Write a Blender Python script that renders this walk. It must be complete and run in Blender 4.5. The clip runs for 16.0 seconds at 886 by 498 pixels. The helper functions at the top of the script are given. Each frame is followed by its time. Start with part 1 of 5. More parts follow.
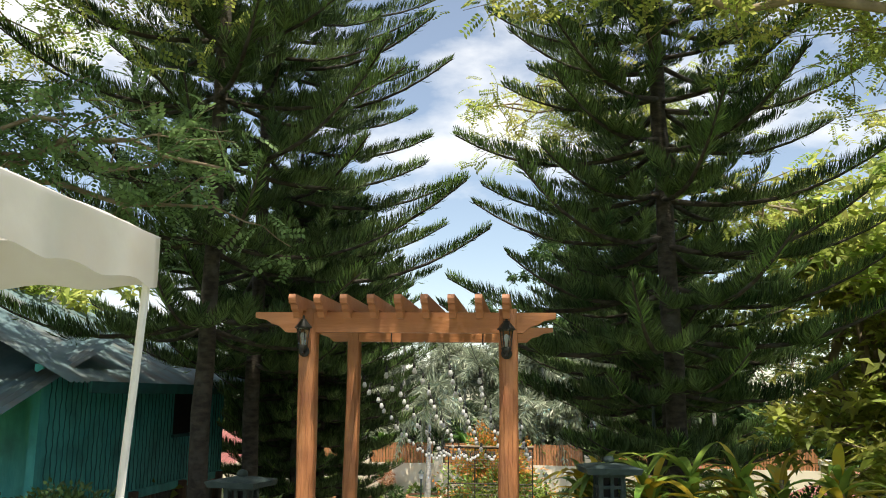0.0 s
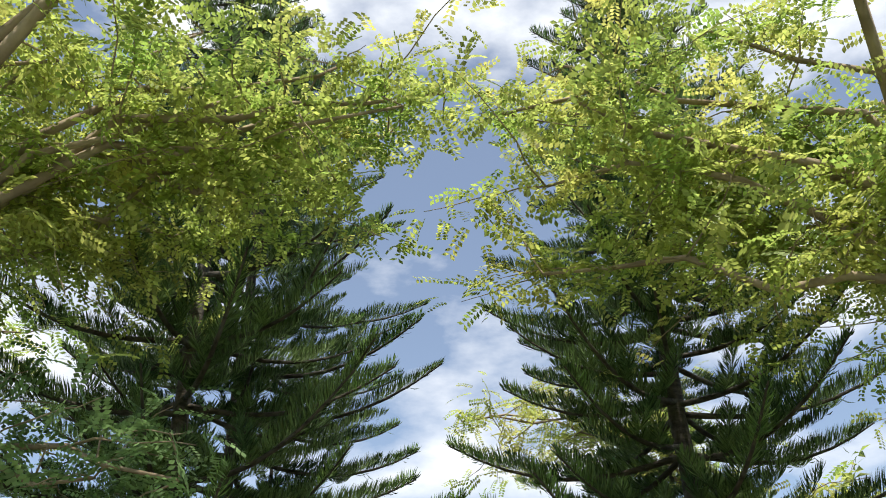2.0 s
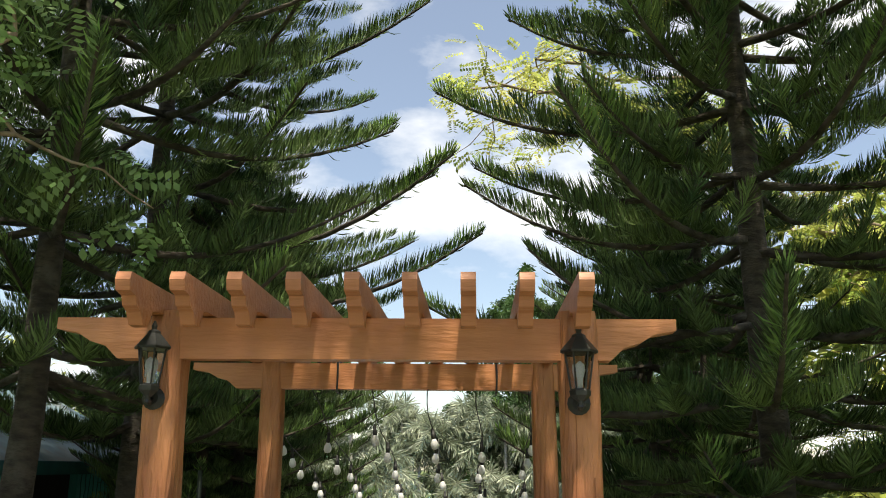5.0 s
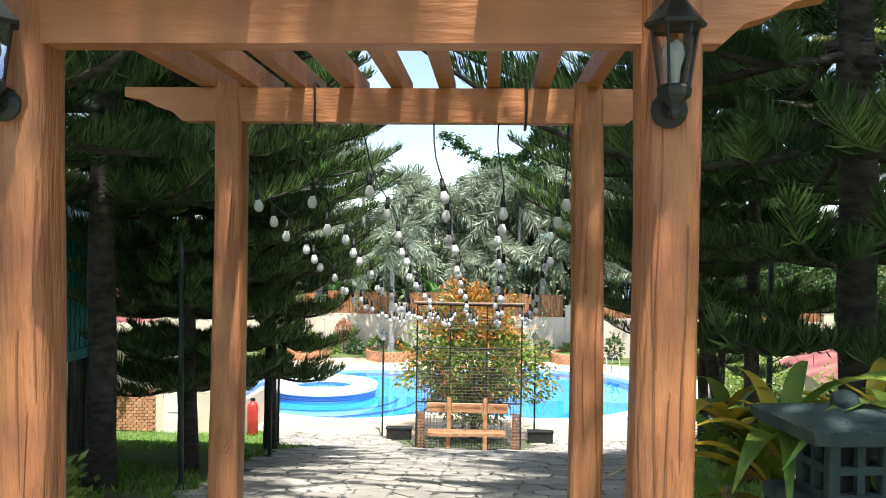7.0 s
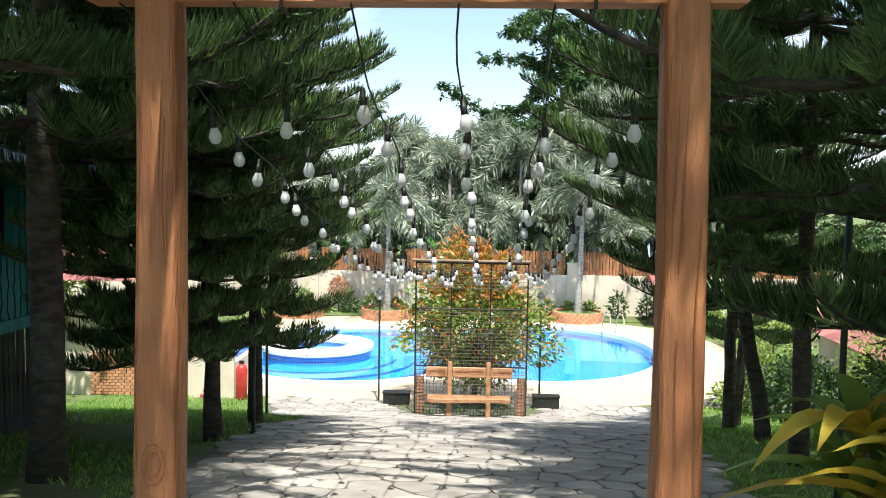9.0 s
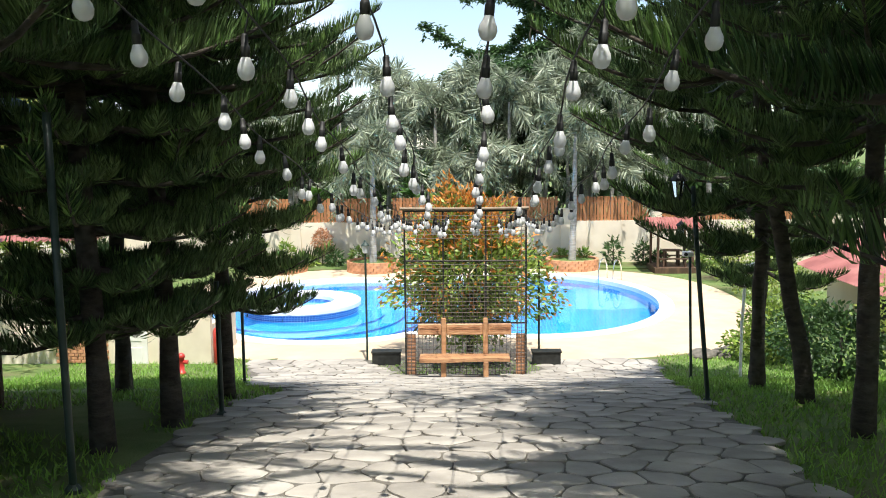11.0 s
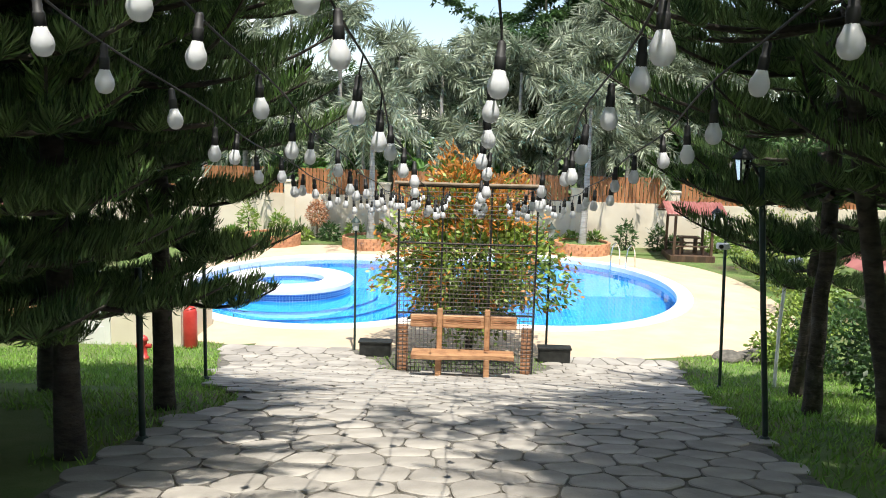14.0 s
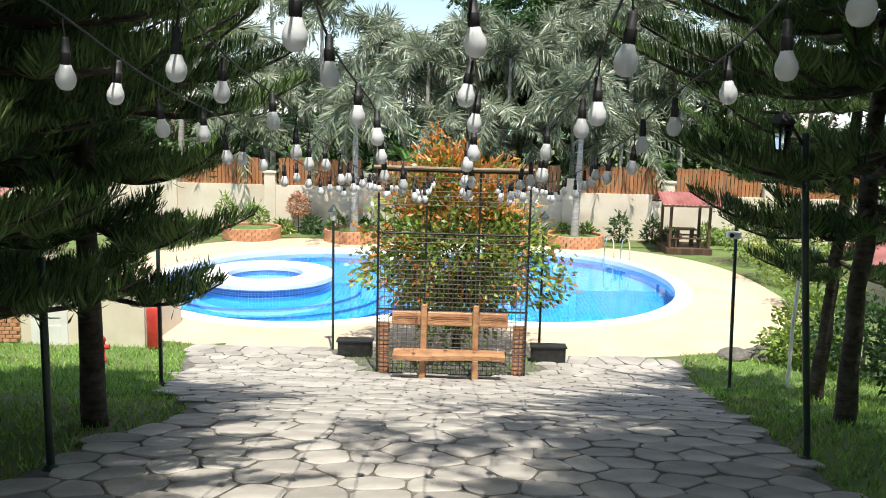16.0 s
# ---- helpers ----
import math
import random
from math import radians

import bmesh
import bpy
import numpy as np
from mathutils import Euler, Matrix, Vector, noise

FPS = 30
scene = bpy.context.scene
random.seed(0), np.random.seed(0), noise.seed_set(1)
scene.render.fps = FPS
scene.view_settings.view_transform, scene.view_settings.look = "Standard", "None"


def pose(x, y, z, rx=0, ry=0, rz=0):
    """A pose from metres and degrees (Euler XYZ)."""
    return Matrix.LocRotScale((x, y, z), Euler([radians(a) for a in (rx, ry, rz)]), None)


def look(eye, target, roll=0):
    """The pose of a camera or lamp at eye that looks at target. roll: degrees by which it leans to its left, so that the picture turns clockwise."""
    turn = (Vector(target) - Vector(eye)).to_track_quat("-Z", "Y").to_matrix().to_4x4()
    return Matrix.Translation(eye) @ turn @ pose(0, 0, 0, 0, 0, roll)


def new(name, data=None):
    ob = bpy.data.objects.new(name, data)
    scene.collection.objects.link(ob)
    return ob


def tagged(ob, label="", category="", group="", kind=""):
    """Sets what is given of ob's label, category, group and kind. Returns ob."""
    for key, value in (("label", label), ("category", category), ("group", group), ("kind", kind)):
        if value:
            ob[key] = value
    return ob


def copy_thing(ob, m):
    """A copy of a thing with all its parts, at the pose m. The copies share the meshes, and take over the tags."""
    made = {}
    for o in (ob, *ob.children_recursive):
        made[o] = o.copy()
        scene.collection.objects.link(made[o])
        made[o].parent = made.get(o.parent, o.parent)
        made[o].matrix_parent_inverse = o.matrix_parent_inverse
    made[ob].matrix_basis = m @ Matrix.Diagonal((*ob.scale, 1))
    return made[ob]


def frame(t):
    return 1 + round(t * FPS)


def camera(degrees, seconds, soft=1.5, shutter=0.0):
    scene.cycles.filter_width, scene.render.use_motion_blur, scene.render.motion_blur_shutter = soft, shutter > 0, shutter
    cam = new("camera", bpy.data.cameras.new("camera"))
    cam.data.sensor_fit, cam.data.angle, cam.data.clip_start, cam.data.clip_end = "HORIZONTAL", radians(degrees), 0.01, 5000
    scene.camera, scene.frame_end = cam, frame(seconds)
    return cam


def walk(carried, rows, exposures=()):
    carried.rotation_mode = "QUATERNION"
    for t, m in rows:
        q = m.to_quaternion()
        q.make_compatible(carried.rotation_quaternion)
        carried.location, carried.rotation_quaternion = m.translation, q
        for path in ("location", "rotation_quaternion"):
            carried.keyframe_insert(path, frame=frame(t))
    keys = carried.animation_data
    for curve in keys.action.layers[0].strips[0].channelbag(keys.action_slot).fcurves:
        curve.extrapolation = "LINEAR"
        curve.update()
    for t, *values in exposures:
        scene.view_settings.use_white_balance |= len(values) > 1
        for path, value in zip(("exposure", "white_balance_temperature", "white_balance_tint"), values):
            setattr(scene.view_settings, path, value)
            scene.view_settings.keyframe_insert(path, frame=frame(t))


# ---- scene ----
cam = camera(54.6, 16.0, soft=1.0)
PATH = [
    (0, (1.166, -8.02, 1.631), (0.964, -6.059, 1.968), 0.7),
    (0.5, (1.062, -7.661, 1.677), (0.863, -5.73, 2.161), 0.4),
    (1, (0.967, -7.317, 1.737), (0.777, -5.432, 2.379), 0.6),
    (1.5, (0.799, -6.974, 1.806), (0.663, -5.17, 2.661), 0.1),
    (2, (0.717, -6.645, 1.825), (0.607, -4.941, 2.865), -0.6),
    (2.5, (0.666, -6.186, 1.825), (0.539, -4.5, 2.892), 0.4),
    (3, (0.587, -5.681, 1.795), (0.463, -3.924, 2.742), 0.6),
    (3.5, (0.56, -5.235, 1.742), (0.451, -3.424, 2.584), -0.0),
    (4, (0.547, -4.83, 1.74), (0.454, -2.975, 2.481), 0.5),
    (4.5, (0.512, -4.272, 1.72), (0.44, -2.374, 2.347), 0.9),
    (5, (0.5, -3.889, 1.741), (0.418, -1.952, 2.234), 0.6),
    (5.2, (0.495, -3.724, 1.747), (0.406, -1.776, 2.19), 0.5),
    (7.3, (0.435, -2.241, 1.628), (0.323, -0.245, 1.574), 0.8),
    (7.5, (0.414, -2.104, 1.618), (0.306, -0.108, 1.555), 0.8),
    (8, (0.401, -1.737, 1.629), (0.29, 0.259, 1.555), 0.7),
    (8.5, (0.339, -1.416, 1.595), (0.222, 0.578, 1.502), 1.2),
    (9, (0.268, -1.085, 1.586), (0.169, 0.909, 1.463), 0.9),
    (9.5, (0.233, -0.714, 1.613), (0.141, 1.278, 1.469), 0.7),
    (10, (0.182, -0.354, 1.529), (0.106, 1.637, 1.348), -0.5),
    (12.3, (0.063, 1.429, 1.416), (0.012, 3.411, 1.151), -0.3),
    (12.5, (0.078, 1.563, 1.406), (0.022, 3.545, 1.143), 0.0),
    (13, (0.069, 1.853, 1.354), (0.023, 3.828, 1.045), 0.9),
    (13.5, (0.058, 2.143, 1.331), (0.018, 4.115, 0.999), 1.0),
    (14, (0.117, 2.503, 1.296), (0.044, 4.48, 0.998), 1.5),
    (14.5, (0.115, 2.841, 1.223), (0.08, 4.818, 0.928), 0.9),
    (15, (0.101, 3.16, 1.194), (0.116, 5.136, 0.889), 0.1),
    (15.5, (0.142, 3.477, 1.077), (0.125, 5.455, 0.782), 0.9),
    (16, (0.142, 3.754, 1.033), (0.096, 5.729, 0.725), 1.4),
]
walk(cam, [(t, look(eye, target, roll)) for t, eye, target, roll in PATH],
     [(0.0, 0.52, 7200, 10), (2.5, 0.40, 6700, 10), (5.0, 0.62, 7300, 10), (7.3, 0.92, 6250, 10), (9.5, 0.82, 6350, 10), (12.5, 0.66, 6450, 10), (16.0, 0.6, 6450, 10)])

# ---- light ----
SUN_AZ, SUN_EL = radians(167), radians(68)      # clockwise from +y, above the ground
world = bpy.data.worlds.new("sky")
scene.world = world
world.use_nodes = True
wn, wl = world.node_tree.nodes, world.node_tree.links
wbg = wn["Background"]
sky = wn.new("ShaderNodeTexSky")
sky.sky_type, sky.sun_disc = "NISHITA", False
sky.sun_elevation, sky.sun_rotation = SUN_EL, SUN_AZ
sky.air_density, sky.dust_density, sky.ozone_density = 1.0, 0.4, 1.6
wtc = wn.new("ShaderNodeTexCoord")
wmap = wn.new("ShaderNodeMapping")
wmap.inputs["Scale"].default_value = (1.0, 1.0, 2.2)
wnoise = wn.new("ShaderNodeTexNoise")
wnoise.inputs["Scale"].default_value, wnoise.inputs["Detail"].default_value, wnoise.inputs["Roughness"].default_value = 2.6, 8, 0.55
wramp = wn.new("ShaderNodeValToRGB")
wramp.color_ramp.elements[0].position, wramp.color_ramp.elements[1].position = 0.49, 0.64
wramp.color_ramp.elements[0].color = (0.10, 0.10, 0.10, 1)
wmix = wn.new("ShaderNodeMix")
wmix.data_type = "RGBA"
wmix.inputs["B"].default_value = (6.6, 7.0, 7.6, 1)
wl.new(wtc.outputs["Generated"], wmap.inputs["Vector"])
wl.new(wmap.outputs["Vector"], wnoise.inputs["Vector"])
wl.new(wnoise.outputs["Fac"], wramp.inputs["Fac"])
wl.new(wramp.outputs["Color"], wmix.inputs["Factor"])
wl.new(sky.outputs["Color"], wmix.inputs["A"])
wl.new(wmix.outputs["Result"], wbg.inputs["Color"])
wbg.inputs["Strength"].default_value = 0.125
sun_data = bpy.data.lights.new("sun", "SUN")
sun_data.energy, sun_data.angle, sun_data.color = 5.0, radians(0.6), (1.0, 0.95, 0.86)
sun = new("sun", sun_data)
sun_way = Vector((math.sin(SUN_AZ) * math.cos(SUN_EL), math.cos(SUN_AZ) * math.cos(SUN_EL), math.sin(SUN_EL)))
sun.matrix_world = look(sun_way * 50, (0, 0, 0))


# ---- materials ----
def mat(name, c1, c2, scale=8.0, rough=0.7, metal=0.0, bump=0.0, bscale=None, stretch=(1, 1, 1), island=0.0, obj=0.0, trans=0.0, dirt=None, spec=0.5):
    """Two colours mixed by noise, with relief; island/obj: how much each piece differs in brightness; trans: light let through leaves."""
    m = bpy.data.materials.new(name)
    m.use_nodes = True
    n, l = m.node_tree.nodes, m.node_tree.links
    p = n["Principled BSDF"]
    p.inputs["Roughness"].default_value, p.inputs["Metallic"].default_value = rough, metal
    p.inputs["Specular IOR Level"].default_value = spec
    tc, mp = n.new("ShaderNodeTexCoord"), n.new("ShaderNodeMapping")
    mp.inputs["Scale"].default_value = stretch
    l.new(tc.outputs["Object"], mp.inputs["Vector"])
    nz = n.new("ShaderNodeTexNoise")
    nz.inputs["Scale"].default_value, nz.inputs["Detail"].default_value = scale, 5
    l.new(mp.outputs["Vector"], nz.inputs["Vector"])
    rp = n.new("ShaderNodeValToRGB")
    rp.color_ramp.elements[0].position, rp.color_ramp.elements[1].position = 0.35, 0.65
    rp.color_ramp.elements[0].color, rp.color_ramp.elements[1].color = (*c1, 1), (*c2, 1)
    l.new(nz.outputs["Fac"], rp.inputs["Fac"])
    col = rp.outputs["Color"]
    if dirt:
        n2 = n.new("ShaderNodeTexNoise")
        n2.inputs["Scale"].default_value, n2.inputs["Detail"].default_value = dirt[1], 6
        l.new(tc.outputs["Object"], n2.inputs["Vector"])
        r2 = n.new("ShaderNodeValToRGB")
        r2.color_ramp.elements[0].position, r2.color_ramp.elements[1].position = 0.5, 0.72
        l.new(n2.outputs["Fac"], r2.inputs["Fac"])
        mx = n.new("ShaderNodeMix")
        mx.data_type = "RGBA"
        mx.inputs["B"].default_value = (*dirt[0], 1)
        l.new(r2.outputs["Color"], mx.inputs["Factor"])
        l.new(col, mx.inputs["A"])
        col = mx.outputs["Result"]
    if island or obj:
        src = n.new("ShaderNodeNewGeometry").outputs["Random Per Island"] if island else n.new("ShaderNodeObjectInfo").outputs["Random"]
        k = island or obj
        mr = n.new("ShaderNodeMapRange")
        mr.inputs["To Min"].default_value, mr.inputs["To Max"].default_value = 1 - k, 1 + k
        l.new(src, mr.inputs["Value"])
        hs = n.new("ShaderNodeHueSaturation")
        l.new(mr.outputs["Result"], hs.inputs["Value"])
        l.new(col, hs.inputs["Color"])
        col = hs.outputs["Color"]
    l.new(col, p.inputs["Base Color"])
    if bump:
        nb = n.new("ShaderNodeTexNoise")
        nb.inputs["Scale"].default_value, nb.inputs["Detail"].default_value = bscale or scale * 4, 6
        l.new(mp.outputs["Vector"], nb.inputs["Vector"])
        bp = n.new("ShaderNodeBump")
        bp.inputs["Strength"].default_value, bp.inputs["Distance"].default_value = bump, 0.02
        l.new(nb.outputs["Fac"], bp.inputs["Height"])
        l.new(bp.outputs["Normal"], p.inputs["Normal"])
    if trans:
        tr, ms = n.new("ShaderNodeBsdfTranslucent"), n.new("ShaderNodeMixShader")
        l.new(col, tr.inputs["Color"])
        ms.inputs["Fac"].default_value = trans
        l.new(p.outputs["BSDF"], ms.inputs[1])
        l.new(tr.outputs["BSDF"], ms.inputs[2])
        l.new(ms.outputs["Shader"], n["Material Output"].inputs["Surface"])
    return m


def brick_mat(name, c1, c2, mortar, w, h, gap, rough=0.3, bump=0.2):
    m = mat(name, c1, c2, 3, rough)
    n, l = m.node_tree.nodes, m.node_tree.links
    p = n["Principled BSDF"]
    tc = n.new("ShaderNodeTexCoord")
    b = n.new("ShaderNodeTexBrick")
    b.offset = 0.0 if w == h else 0.5
    b.inputs["Color1"].default_value, b.inputs["Color2"].default_value, b.inputs["Mortar"].default_value = (*c1, 1), (*c2, 1), (*mortar, 1)
    b.inputs["Scale"].default_value, b.inputs["Mortar Size"].default_value = 1, gap
    b.inputs["Brick Width"].default_value, b.inputs["Row Height"].default_value = w, h
    l.new(tc.outputs["UV"], b.inputs["Vector"])
    l.new(b.outputs["Color"], p.inputs["Base Color"])
    bp = n.new("ShaderNodeBump")
    bp.inputs["Strength"].default_value, bp.inputs["Distance"].default_value = bump, 0.004
    bp.invert = True
    l.new(b.outputs["Fac"], bp.inputs["Height"])
    l.new(bp.outputs["Normal"], p.inputs["Normal"])
    return m


M_pergola = mat("orange_faux_wood", (0.36, 0.14, 0.055), (0.48, 0.205, 0.085), 5, 0.48, bump=1.0, bscale=16, stretch=(3, 3, 0.35), dirt=((0.28, 0.10, 0.05), 2.2))
M_beam = mat("orange_painted_beam", (0.42, 0.165, 0.062), (0.50, 0.21, 0.085), 4, 0.5, bump=0.35, bscale=14, stretch=(0.5, 3, 3), dirt=((0.36, 0.14, 0.07), 2.0))
M_groove = mat("dark_groove", (0.28, 0.11, 0.045), (0.34, 0.14, 0.06), 6, 0.8)
M_bark = mat("pine_bark", (0.03, 0.025, 0.02), (0.08, 0.066, 0.052), 7, 0.95, bump=0.9, bscale=22, stretch=(1, 1, 2.5), dirt=((0.105, 0.10, 0.085), 5))
M_needle = mat("pine_needles", (0.030, 0.066, 0.024), (0.150, 0.225, 0.080), 1.4, 0.5, island=0.65, trans=0.24, spec=0.2)
M_shoot = mat("pine_shoots", (0.10, 0.21, 0.045), (0.19, 0.31, 0.075), 4, 0.5, island=0.3, trans=0.25)
M_leaf = mat("tree_leaves", (0.25, 0.37, 0.08), (0.52, 0.52, 0.15), 0.9, 0.45, island=0.45, trans=0.68)
# feather leaves again, darker and cooler: the low tree's shade is in the colour
M_leaf_shaded = mat("shaded_feather_leaves", (0.12, 0.23, 0.08), (0.22, 0.34, 0.14), 0.9, 0.45, island=0.4, trans=0.5)
M_leaf_dark = mat("dark_tree_leaves", (0.035, 0.085, 0.025), (0.08, 0.15, 0.04), 0.7, 0.5, island=0.4, trans=0.3)
M_limb = mat("pale_limb_bark", (0.20, 0.15, 0.10), (0.34, 0.27, 0.19), 4, 0.9, bump=0.5, bscale=20)
M_palm = mat("silvery_palm_fronds", (0.13, 0.17, 0.10), (0.40, 0.44, 0.32), 0.5, 0.4, island=0.5, trans=0.3)
M_palm_trunk = mat("grey_palm_trunk", (0.26, 0.25, 0.22), (0.42, 0.40, 0.36), 3, 0.9, bump=0.4, stretch=(1, 1, 6))
M_banana = mat("banana_leaves", (0.07, 0.19, 0.035), (0.15, 0.30, 0.06), 1.5, 0.4, island=0.25, trans=0.4)
M_orange_leaf = mat("orange_young_leaves", (0.50, 0.16, 0.03), (0.62, 0.30, 0.06), 3, 0.45, island=0.35, trans=0.35)
M_bush = mat("bush_leaves", (0.08, 0.17, 0.03), (0.30, 0.38, 0.07), 2.4, 0.35, island=0.55, trans=0.25)
M_yellow_leaf = mat("yellow_strap_leaves", (0.55, 0.36, 0.03), (0.45, 0.40, 0.06), 3, 0.4, island=0.3, trans=0.35)
M_strap = mat("green_strap_leaves", (0.13, 0.27, 0.05), (0.28, 0.36, 0.07), 3, 0.4, island=0.3, trans=0.35)
M_grass_soil = mat("lawn_soil", (0.085, 0.15, 0.032), (0.15, 0.20, 0.06), 2.2, 1.0, bump=0.8, bscale=60, dirt=((0.13, 0.095, 0.06), 0.55))
M_grass = mat("grass_blades", (0.15, 0.31, 0.045), (0.28, 0.45, 0.08), 1.2, 0.6, island=0.4, trans=0.3)
M_stone = mat("grey_flagstone", (0.26, 0.24, 0.21), (0.38, 0.35, 0.305), 2.6, 0.85, bump=0.3, bscale=26, obj=0.16, dirt=((0.42, 0.395, 0.35), 1.1))
M_stone_rest = mat("grey_flagstone_far", (0.26, 0.24, 0.21), (0.38, 0.35, 0.305), 2.6, 0.85, bump=0.3, bscale=26, island=0.16, dirt=((0.42, 0.395, 0.35), 1.1))
M_joint = mat("dark_joint_mortar", (0.09, 0.085, 0.07), (0.17, 0.155, 0.13), 9, 1.0, bump=0.5)
M_deck = mat("cream_pool_deck", (0.52, 0.40, 0.27), (0.60, 0.475, 0.33), 1.3, 0.8, bump=0.15, bscale=90, dirt=((0.46, 0.36, 0.25), 0.5))
M_coping = mat("white_coping", (0.74, 0.74, 0.71), (0.82, 0.82, 0.80), 3, 0.6, bump=0.1)
M_pool = brick_mat("blue_mosaic", (0.010, 0.19, 0.54), (0.03, 0.31, 0.68), (0.10, 0.40, 0.70), 0.11, 0.11, 0.008, 0.2)
M_band = brick_mat("dark_blue_mosaic_band", (0.02, 0.08, 0.36), (0.14, 0.28, 0.60), (0.40, 0.52, 0.68), 0.055, 0.055, 0.006, 0.2)
M_step_line = mat("dark_step_edge_tile", (0.012, 0.06, 0.25), (0.02, 0.09, 0.33), 9, 0.3)
M_wall = mat("cream_wall_paint", (0.66, 0.58, 0.45), (0.74, 0.67, 0.54), 0.9, 0.85, bump=0.12, bscale=40, dirt=((0.55, 0.47, 0.36), 0.7))
M_slat = mat("brown_fence_wood", (0.28, 0.115, 0.045), (0.42, 0.19, 0.08), 3, 0.65, bump=0.3, stretch=(3, 3, 0.5), obj=0.22)
M_brick = mat("terracotta_brick", (0.40, 0.18, 0.09), (0.54, 0.28, 0.15), 4, 0.85, bump=0.4, obj=0.18)
M_black = mat("black_painted_steel", (0.012, 0.014, 0.013), (0.03, 0.032, 0.03), 8, 0.45, 0.2, bump=0.1)
M_green_pole = mat("dark_green_pole_paint", (0.012, 0.03, 0.022), (0.03, 0.05, 0.04), 6, 0.45, 0.1)
M_white = mat("white_paint", (0.74, 0.74, 0.73), (0.82, 0.82, 0.82), 4, 0.5)
M_rust = mat("rusty_mesh_wire", (0.10, 0.085, 0.075), (0.17, 0.14, 0.12), 20, 0.7, 0.3)
M_bench = mat("bench_carved_wood", (0.34, 0.17, 0.08), (0.50, 0.28, 0.14), 3, 0.5, bump=0.6, bscale=18, stretch=(0.4, 3, 3), dirt=((0.22, 0.10, 0.05), 5))
M_teal = mat("teal_sawali_siding", (0.04, 0.38, 0.40), (0.08, 0.50, 0.50), 3, 0.6, bump=0.4, bscale=12, stretch=(3, 3, 0.6), dirt=((0.03, 0.20, 0.20), 1.6))
M_teal_edge = mat("teal_board_edge", (0.015, 0.10, 0.11), (0.02, 0.14, 0.15), 5, 0.8)
M_blue_roof = mat("weathered_blue_roof", (0.08, 0.15, 0.17), (0.16, 0.24, 0.26), 2, 0.5, bump=0.2, dirt=((0.13, 0.11, 0.085), 1.1))
M_bamboo = mat("dark_grey_bamboo", (0.06, 0.062, 0.06), (0.15, 0.15, 0.14), 4, 0.7, bump=0.4, stretch=(2, 2, 0.6), obj=0.3)
M_red_roof = mat("red_metal_roof", (0.22, 0.07, 0.06), (0.31, 0.11, 0.095), 1.5, 0.5, bump=0.1, dirt=((0.42, 0.20, 0.17), 0.8))
M_darkwood = mat("dark_brown_wood", (0.06, 0.035, 0.022), (0.13, 0.075, 0.045), 4, 0.6, bump=0.4, stretch=(2, 2, 0.5))
# near-black that stands for the shade inside openings
M_shade_black = mat("interior_shade_black", (0.012, 0.012, 0.012), (0.02, 0.02, 0.02), 3, 0.9)
M_fabric = mat("white_canopy_fabric", (0.72, 0.70, 0.69), (0.80, 0.79, 0.78), 3, 0.6, bump=0.25, bscale=6, trans=0.35, dirt=((0.66, 0.60, 0.56), 1.5))
M_granite = mat("mossy_green_stone", (0.022, 0.045, 0.048), (0.05, 0.08, 0.078), 6, 0.9, bump=0.7, bscale=30, dirt=((0.07, 0.08, 0.06), 3))
M_red = mat("red_enamel", (0.42, 0.03, 0.025), (0.55, 0.06, 0.045), 5, 0.4)
M_chrome = mat("polished_steel", (0.75, 0.75, 0.75), (0.82, 0.82, 0.82), 5, 0.12, 1.0)
M_rubber = mat("black_socket_rubber", (0.014, 0.014, 0.014), (0.025, 0.025, 0.025), 9, 0.6)
M_bulb = mat("frosted_white_bulb", (0.80, 0.81, 0.82), (0.86, 0.87, 0.88), 5, 0.25, trans=0.35)
M_cloud_door = mat("white_panel_door", (0.70, 0.69, 0.65), (0.78, 0.77, 0.74), 3, 0.5)


def glass_mat(name, rough, ior, colour):
    m = bpy.data.materials.new(name)
    m.use_nodes = True
    p = m.node_tree.nodes["Principled BSDF"]
    p.inputs["Base Color"].default_value = (*colour, 1)
    p.inputs["Transmission Weight"].default_value, p.inputs["Roughness"].default_value, p.inputs["IOR"].default_value = 1, rough, ior
    return m


M_glass = glass_mat("clear_lamp_glass", 0.05, 1.45, (0.95, 0.97, 0.96))
M_water = glass_mat("pool_water", 0.02, 1.33, (0.80, 0.94, 1.0))
M_water.node_tree.nodes["Principled BSDF"].inputs["Specular IOR Level"].default_value = 0.25
_n, _l = M_water.node_tree.nodes, M_water.node_tree.links
_wn, _wb = _n.new("ShaderNodeTexNoise"), _n.new("ShaderNodeBump")
_wn.inputs["Scale"].default_value, _wn.inputs["Detail"].default_value = 5.0, 3
_wb.inputs["Strength"].default_value, _wb.inputs["Distance"].default_value = 0.25, 0.02
_l.new(_wn.outputs["Fac"], _wb.inputs["Height"])
_l.new(_wb.outputs["Normal"], _n["Principled BSDF"].inputs["Normal"])


